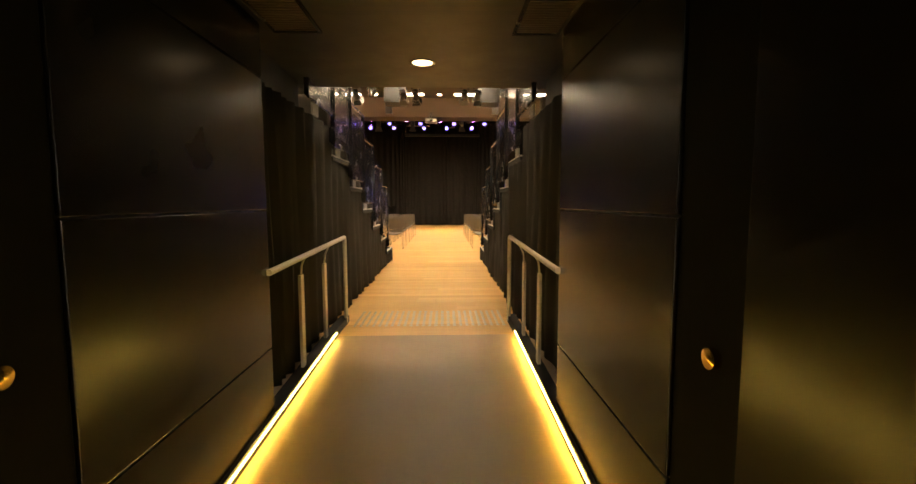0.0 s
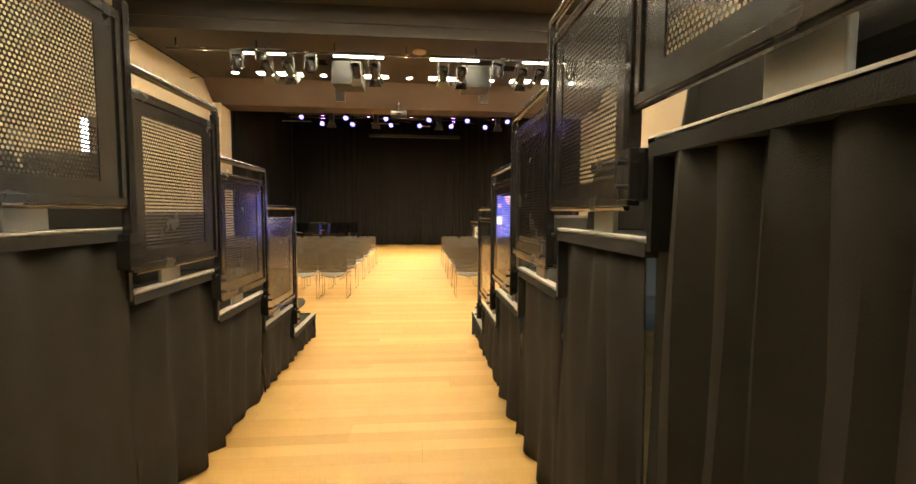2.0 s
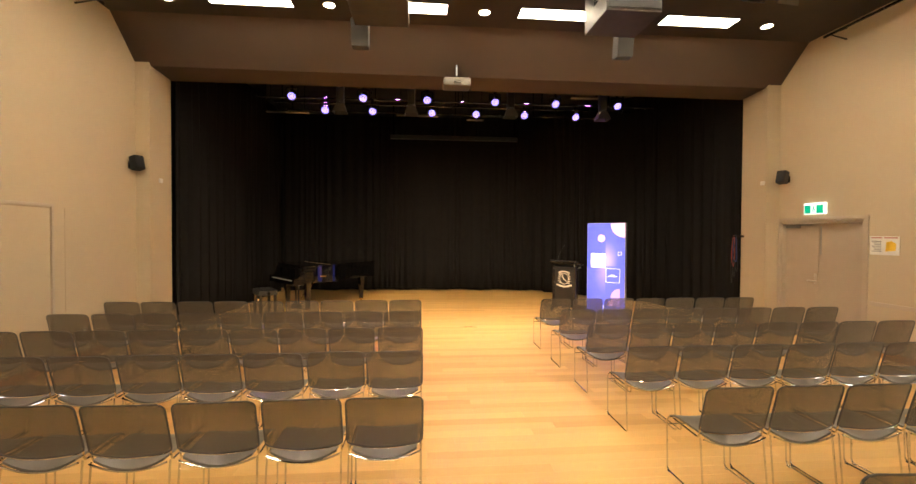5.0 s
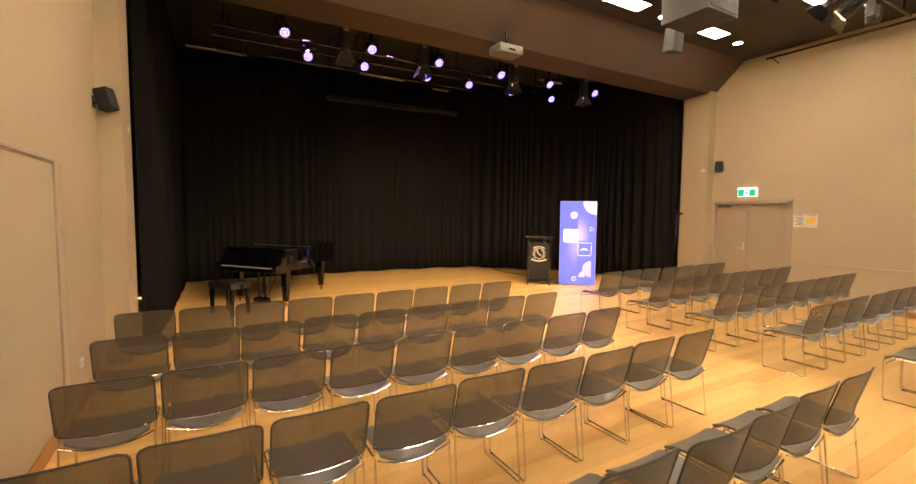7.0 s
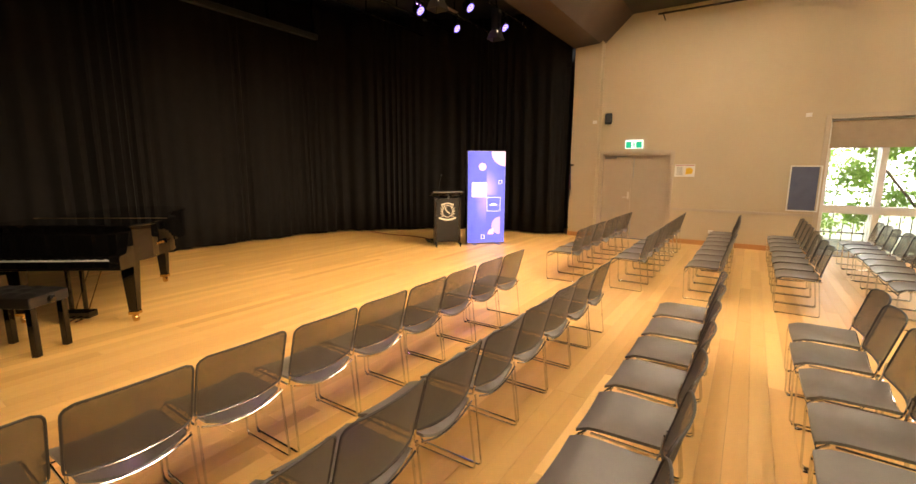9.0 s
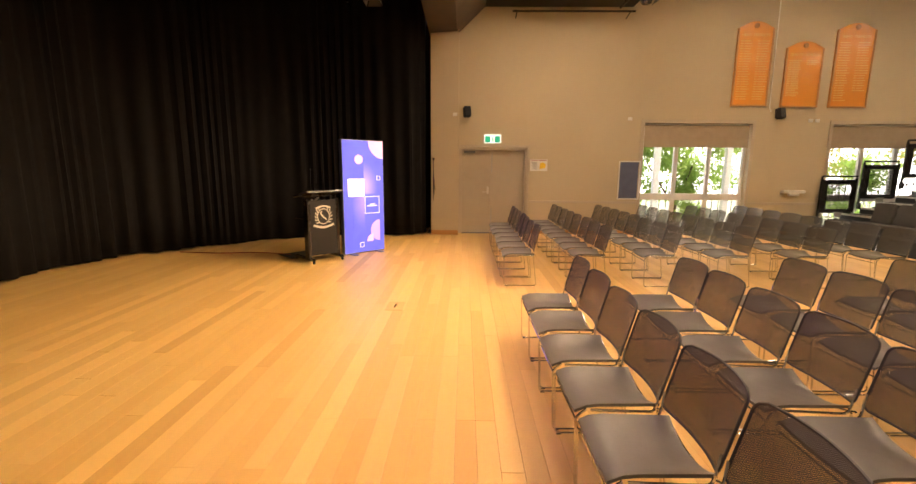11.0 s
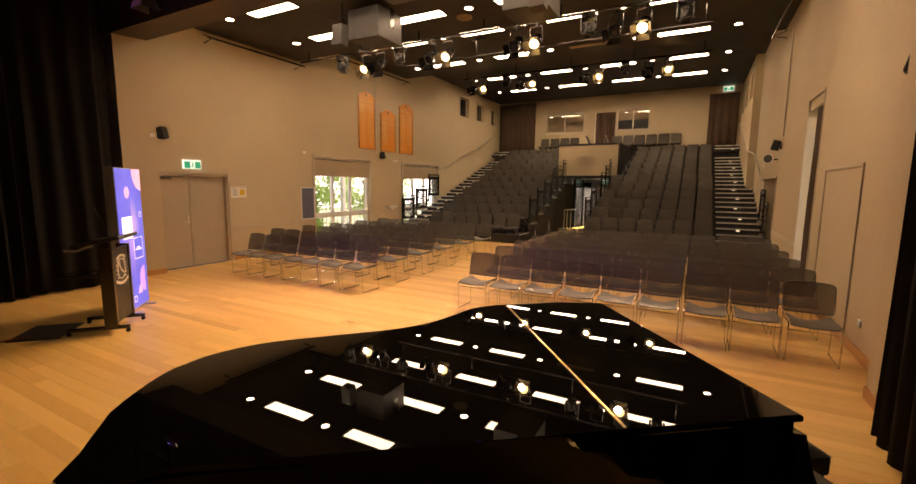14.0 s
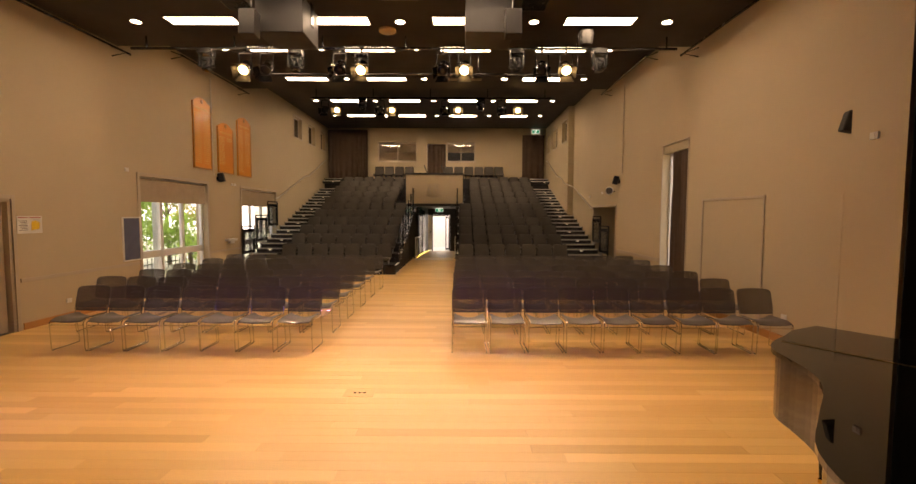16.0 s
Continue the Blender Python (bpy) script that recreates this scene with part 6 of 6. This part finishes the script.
def wall_speaker(x, y, z, s, turn):
    w = thing("wall_speaker", "small black wall loudspeaker on bracket", "loudspeaker", "wall loudspeakers", at=pose(x, y, z))
    part("bracket", tube(boxes((*sorted((0, -0.015 * s)), -0.05, 0.05, -0.1, 0.02)), [(-0.01 * s, 0, -0.05), (-0.08 * s, 0, -0.03)], 0.012, 6), M_STEEL, w)
    part("cabinet", box(bmesh.new(), -0.075, 0.075, -0.08, 0.08, -0.12, 0.12, bevel=0.02, m=pose(-0.115 * s, 0, 0.0, 0, 14 * s, turn)), M_GRILLE, w)


wall_speaker(XR, 18.0, 2.93, 1, 20)
wall_speaker(XR, 10.62, 2.93, 1, 15)
wall_speaker(XL, 18.05, 2.99, -1, -20)
wall_speaker(XL, 10.15, 2.92, -1, -15)
horn = thing("horn_speaker", "pale wall-mounted horn speaker with orange beacon", "loudspeaker", at=pose(XL, 9.75, 2.62))
part("horn", lathe(bmesh.new(), [(0.03, 0), (0.05, 0.12), (0.12, 0.2), (0.125, 0.21)], 18, pose(0.12, 0, 0, -60, 90, 0)), M_WHITE, horn, smooth=True)
part("mouth", lathe(bmesh.new(), [(0.1, 0.211), (0.04, 0.2)], 18, pose(0.12, 0, 0, -60, 90, 0)), M_SPK, horn)
part("beacon", lathe(bmesh.new(), [(0.04, 0), (0.04, 0.05), (0.02, 0.07)], 12, pose(0.1, -0.2, 0.05)), M_ORANGE, horn, "orange beacon")
part("bracket", boxes((0, 0.12, -0.02, 0.02, -0.03, 0.0)), M_STEEL, horn)


def plate(x, y, z, s, w=0.1, h=0.075):
    a, b = sorted((0.0, -0.02 * s))
    p = thing("wall_plate", "small white plastic wall plate", "wall plate", "wall plates", at=pose(x, y, z))
    part("cover", box(bmesh.new(), a, b, -w / 2, w / 2, -h / 2, h / 2, bevel=0.004), M_WHITE, p)
    part("switch", boxes((*sorted((-0.021 * s, -0.026 * s)), -0.012, 0.012, -0.018, 0.018)), M_PAPER, p)


for x, y, z, s in ((XR, 14.1, 2.8, 1), (XR, 9.82, 2.78, 1), (XR, 9.66, 2.78, 1), (XR, 15.6, 0.32, 1), (XL, 8.6, 2.62, -1), (XL, 7.2, 2.55, -1), (XL, 14.86, 0.42, -1), (XL, 14.98, 0.42, -1), (XL, 17.0, 0.4, -1), (-5.57, 18.5, 2.75, -1), (5.68, 18.28, 2.85, 1)):
    plate(x, y, z, s)
tagged(part("wall_conduit", tube(bmesh.new(), [(XR - 0.012, 10.86, 5.66), (XR - 0.012, 10.83, 3.06), (XR - 0.012, 10.78, 2.98)], 0.011, 8), M_FRAMEW, smooth=True), "thin white cable conduit down beige wall", "conduit")
sh = thing("hand_dispenser", "white plastic unit fixed to wall above dado", "wall unit", at=pose(XR, 10.05, 1.08))
part("tray", box(bmesh.new(), -0.12, 0, -0.26, 0.26, -0.02, 0.05, bevel=0.008), M_WHITE, sh)
part("pump", box(bmesh.new(), -0.09, -0.01, -0.14, 0.1, -0.09, -0.02, bevel=0.008), M_WHITE, sh)

# control desk on top of the entry core
for x, tilt in ((0.45, 24), (-0.35, 20)):
    cd = thing("desk_cover", "dark tilted control desk cover on landing", "control desk", "control desks", at=pose(x, 1.7, 3.69))
    part("panel", box(bmesh.new(), -0.02, 0.02, -0.2, 0.2, 0.0, 0.62, bevel=0.004, m=pose(0, 0, 0, 0, tilt, 0)), M_SPK, cd)
    part("base", box(bmesh.new(), -0.2, 0.2, -0.2, 0.2, -0.58, 0.0, bevel=0.01), M_SPK, cd)

# ---- outside the windows ----
tagged(part("ground", boxes((6.28, 60, -40, 60, -0.4, -0.15)), M_GROUND), kind="structure")
tagged(part("ground", boxes((-60, -7.1, -40, 60, -0.4, -0.15)), M_GROUND), kind="structure")


def foliage(name, label, cx, cy, z0, z1, rx, ry, count, seed, mat, category, leaf=0.07):
    """Many small leaves scattered through clumps; a trunk with limbs below."""
    r = random.Random(seed)
    t = thing(name, label, category, "garden " + category + "s")
    verts, faces = [], []
    clumps = [(cx + rx * r.uniform(-1, 1), cy + ry * r.uniform(-1, 1), r.uniform(z0, z1), r.uniform(0.25, 0.6)) for _ in range(22)]
    for _ in range(count):
        x, y, z, s = r.choice(clumps)
        p = Vector((x + r.gauss(0, s * 0.5), y + r.gauss(0, s * 0.5), max(z0 - 0.2, z + r.gauss(0, s * 0.45))))
        q = Euler((r.uniform(0, 6.3), r.uniform(0, 6.3), r.uniform(0, 6.3))).to_matrix()
        k = leaf * r.uniform(0.6, 1.3)
        b = len(verts)
        verts += [p + q @ Vector(v) * k for v in ((-0.5, 0, 0), (0, -0.32, 0.08), (0.6, 0, 0), (0, 0.32, 0.08))]
        faces.append((b, b + 1, b + 2, b + 3))
    me = bpy.data.meshes.new("crown")
    me.from_pydata([tuple(v) for v in verts], [], faces)
    me.materials.append(mat)
    ob = new("crown", me)
    ob.parent = t
    tagged(ob, kind="stuff")
    bm = bmesh.new()
    tube(bm, [(cx, cy, -0.2), (cx + 0.05, cy, z0 + 0.2), (cx, cy + 0.1, (z0 + z1) / 2)], 0.07, 8)
    for k in range(4):
        a = k * 1.7
        tube(bm, [(cx + 0.03, cy, z0 + 0.1 * k), (cx + rx * 0.6 * math.cos(a), cy + ry * 0.6 * math.sin(a), (z0 + z1) / 2 + 0.3)], 0.03, 6)
    part("trunk", bm, M_TRUNK, t)


foliage("garden_bush", "dense green leafy bush outside window", 9.2, 11.3, 0.3, 2.7, 0.7, 1.7, 9000, 1, M_LEAF, "bush", 0.11)
foliage("garden_bush", "low green shrub outside window", 9.0, 14.2, 0.0, 1.2, 0.6, 0.9, 2200, 2, M_LEAF, "bush", 0.09)
foliage("garden_bush", "green leafy shrub outside window", 9.0, 7.0, 0.2, 1.9, 0.6, 1.6, 5000, 3, M_LEAF, "bush", 0.1)
foliage("garden_tree", "autumn-yellow leafy tree outside window", 10.5, 6.0, 1.6, 4.5, 1.2, 2.8, 7000, 4, M_LEAF2, "tree", 0.12)
foliage("garden_tree", "green leafy tree farther outside", 13.0, 15.0, 1.2, 4.6, 1.2, 2.2, 3600, 5, M_LEAF, "tree", 0.13)
fence = thing("garden_fence", "dark metal picket fence in garden", "fence")
for k in range(70):
    part("picket", boxes((9.98, 10.0, 2.0 + k * 0.22, 2.02 + k * 0.22, -0.15, 1.3)), M_STEEL, fence)
for z in (0.05, 1.15):
    part("fence_rail", boxes((9.965, 9.98, 2.0, 17.4, z, z + 0.04)), M_STEEL, fence)
for y in (12.6, 10.6, 8.1):
    tagged(part("verandah_post", boxes((7.7, 7.85, y - 0.08, y + 0.08, -0.15, 3.6), bevel=0.01), M_PALE), "white square verandah post outside", "post", "verandah posts")
# glowing boards stand in for the blown-out white daylight beyond the garden
M_DAYGLOW = material("glowing_daylight", (0.9, 0.9, 0.9), 0.9, emit=(1.0, 0.98, 0.94), power=1.2)
tagged(part("backdrop", boxes((24, 24.1, -30, 45, -0.15, 14)), M_DAYGLOW), kind="structure")
tagged(part("backdrop", boxes((-24.1, -24, -30, 45, -0.15, 14)), M_DAYGLOW), kind="structure")

# ---- floor boards ----
BOARD, UNIT, BX0 = 0.127, 0.2448, -5.80
rngf = random.Random(11)
board_mesh = {}


def board(n):
    if n not in board_mesh:
        L, W, c = n * UNIT - 0.0009, BOARD - 0.0009, 0.0008
        me = bpy.data.meshes.new("plank")
        vs = [(0, 0, -0.02), (L, 0, -0.02), (L, W, -0.02), (0, W, -0.02), (0, 0, -c), (L, 0, -c), (L, W, -c), (0, W, -c), (c, c, 0), (L - c, c, 0), (L - c, W - c, 0), (c, W - c, 0)]
        fs = [(0, 1, 5, 4), (1, 2, 6, 5), (2, 3, 7, 6), (3, 0, 4, 7), (4, 5, 9, 8), (5, 6, 10, 9), (6, 7, 11, 10), (7, 4, 8, 11), (8, 9, 10, 11)]
        me.from_pydata(vs, [], fs)
        me.materials.append(M_FLOOR)
        board_mesh[n] = me
    return board_mesh[n]


floor = bpy.data.objects["floor"]
far_v, far_f, made = [], [], 0
y = 4.252
while y < 25.4:
    rest, x = 48, BX0
    if 18.86 < y:
        rest, x = 56, BX0 - 4 * UNIT
    while rest:
        n = rngf.choice((5, 6, 7, 8, 9, 10, 11, 12, 14))
        n = rest if rest - n < 4 else n
        me = board(n)
        if 10.0 < y < 19.6 and made < 300 and -4.6 < x + n * UNIT / 2 < 3.6:
            ob = new("plank", me)
            ob.parent, ob.location = floor, (x, y, 0)
            made += 1
        else:
            b = len(far_v)
            far_v += [(v.co.x + x, v.co.y + y, v.co.z) for v in me.vertices]
            far_f += [tuple(k + b for k in p.vertices) for p in me.polygons]
        x, rest = x + n * UNIT, rest - n
    y += BOARD
me = bpy.data.meshes.new("floor_boards")
me.from_pydata(far_v, [], far_f)
me.materials.append(M_FLOOR)
ob = new("floor_boards", me)
ob.parent = floor
tagged(ob, kind="stuff")
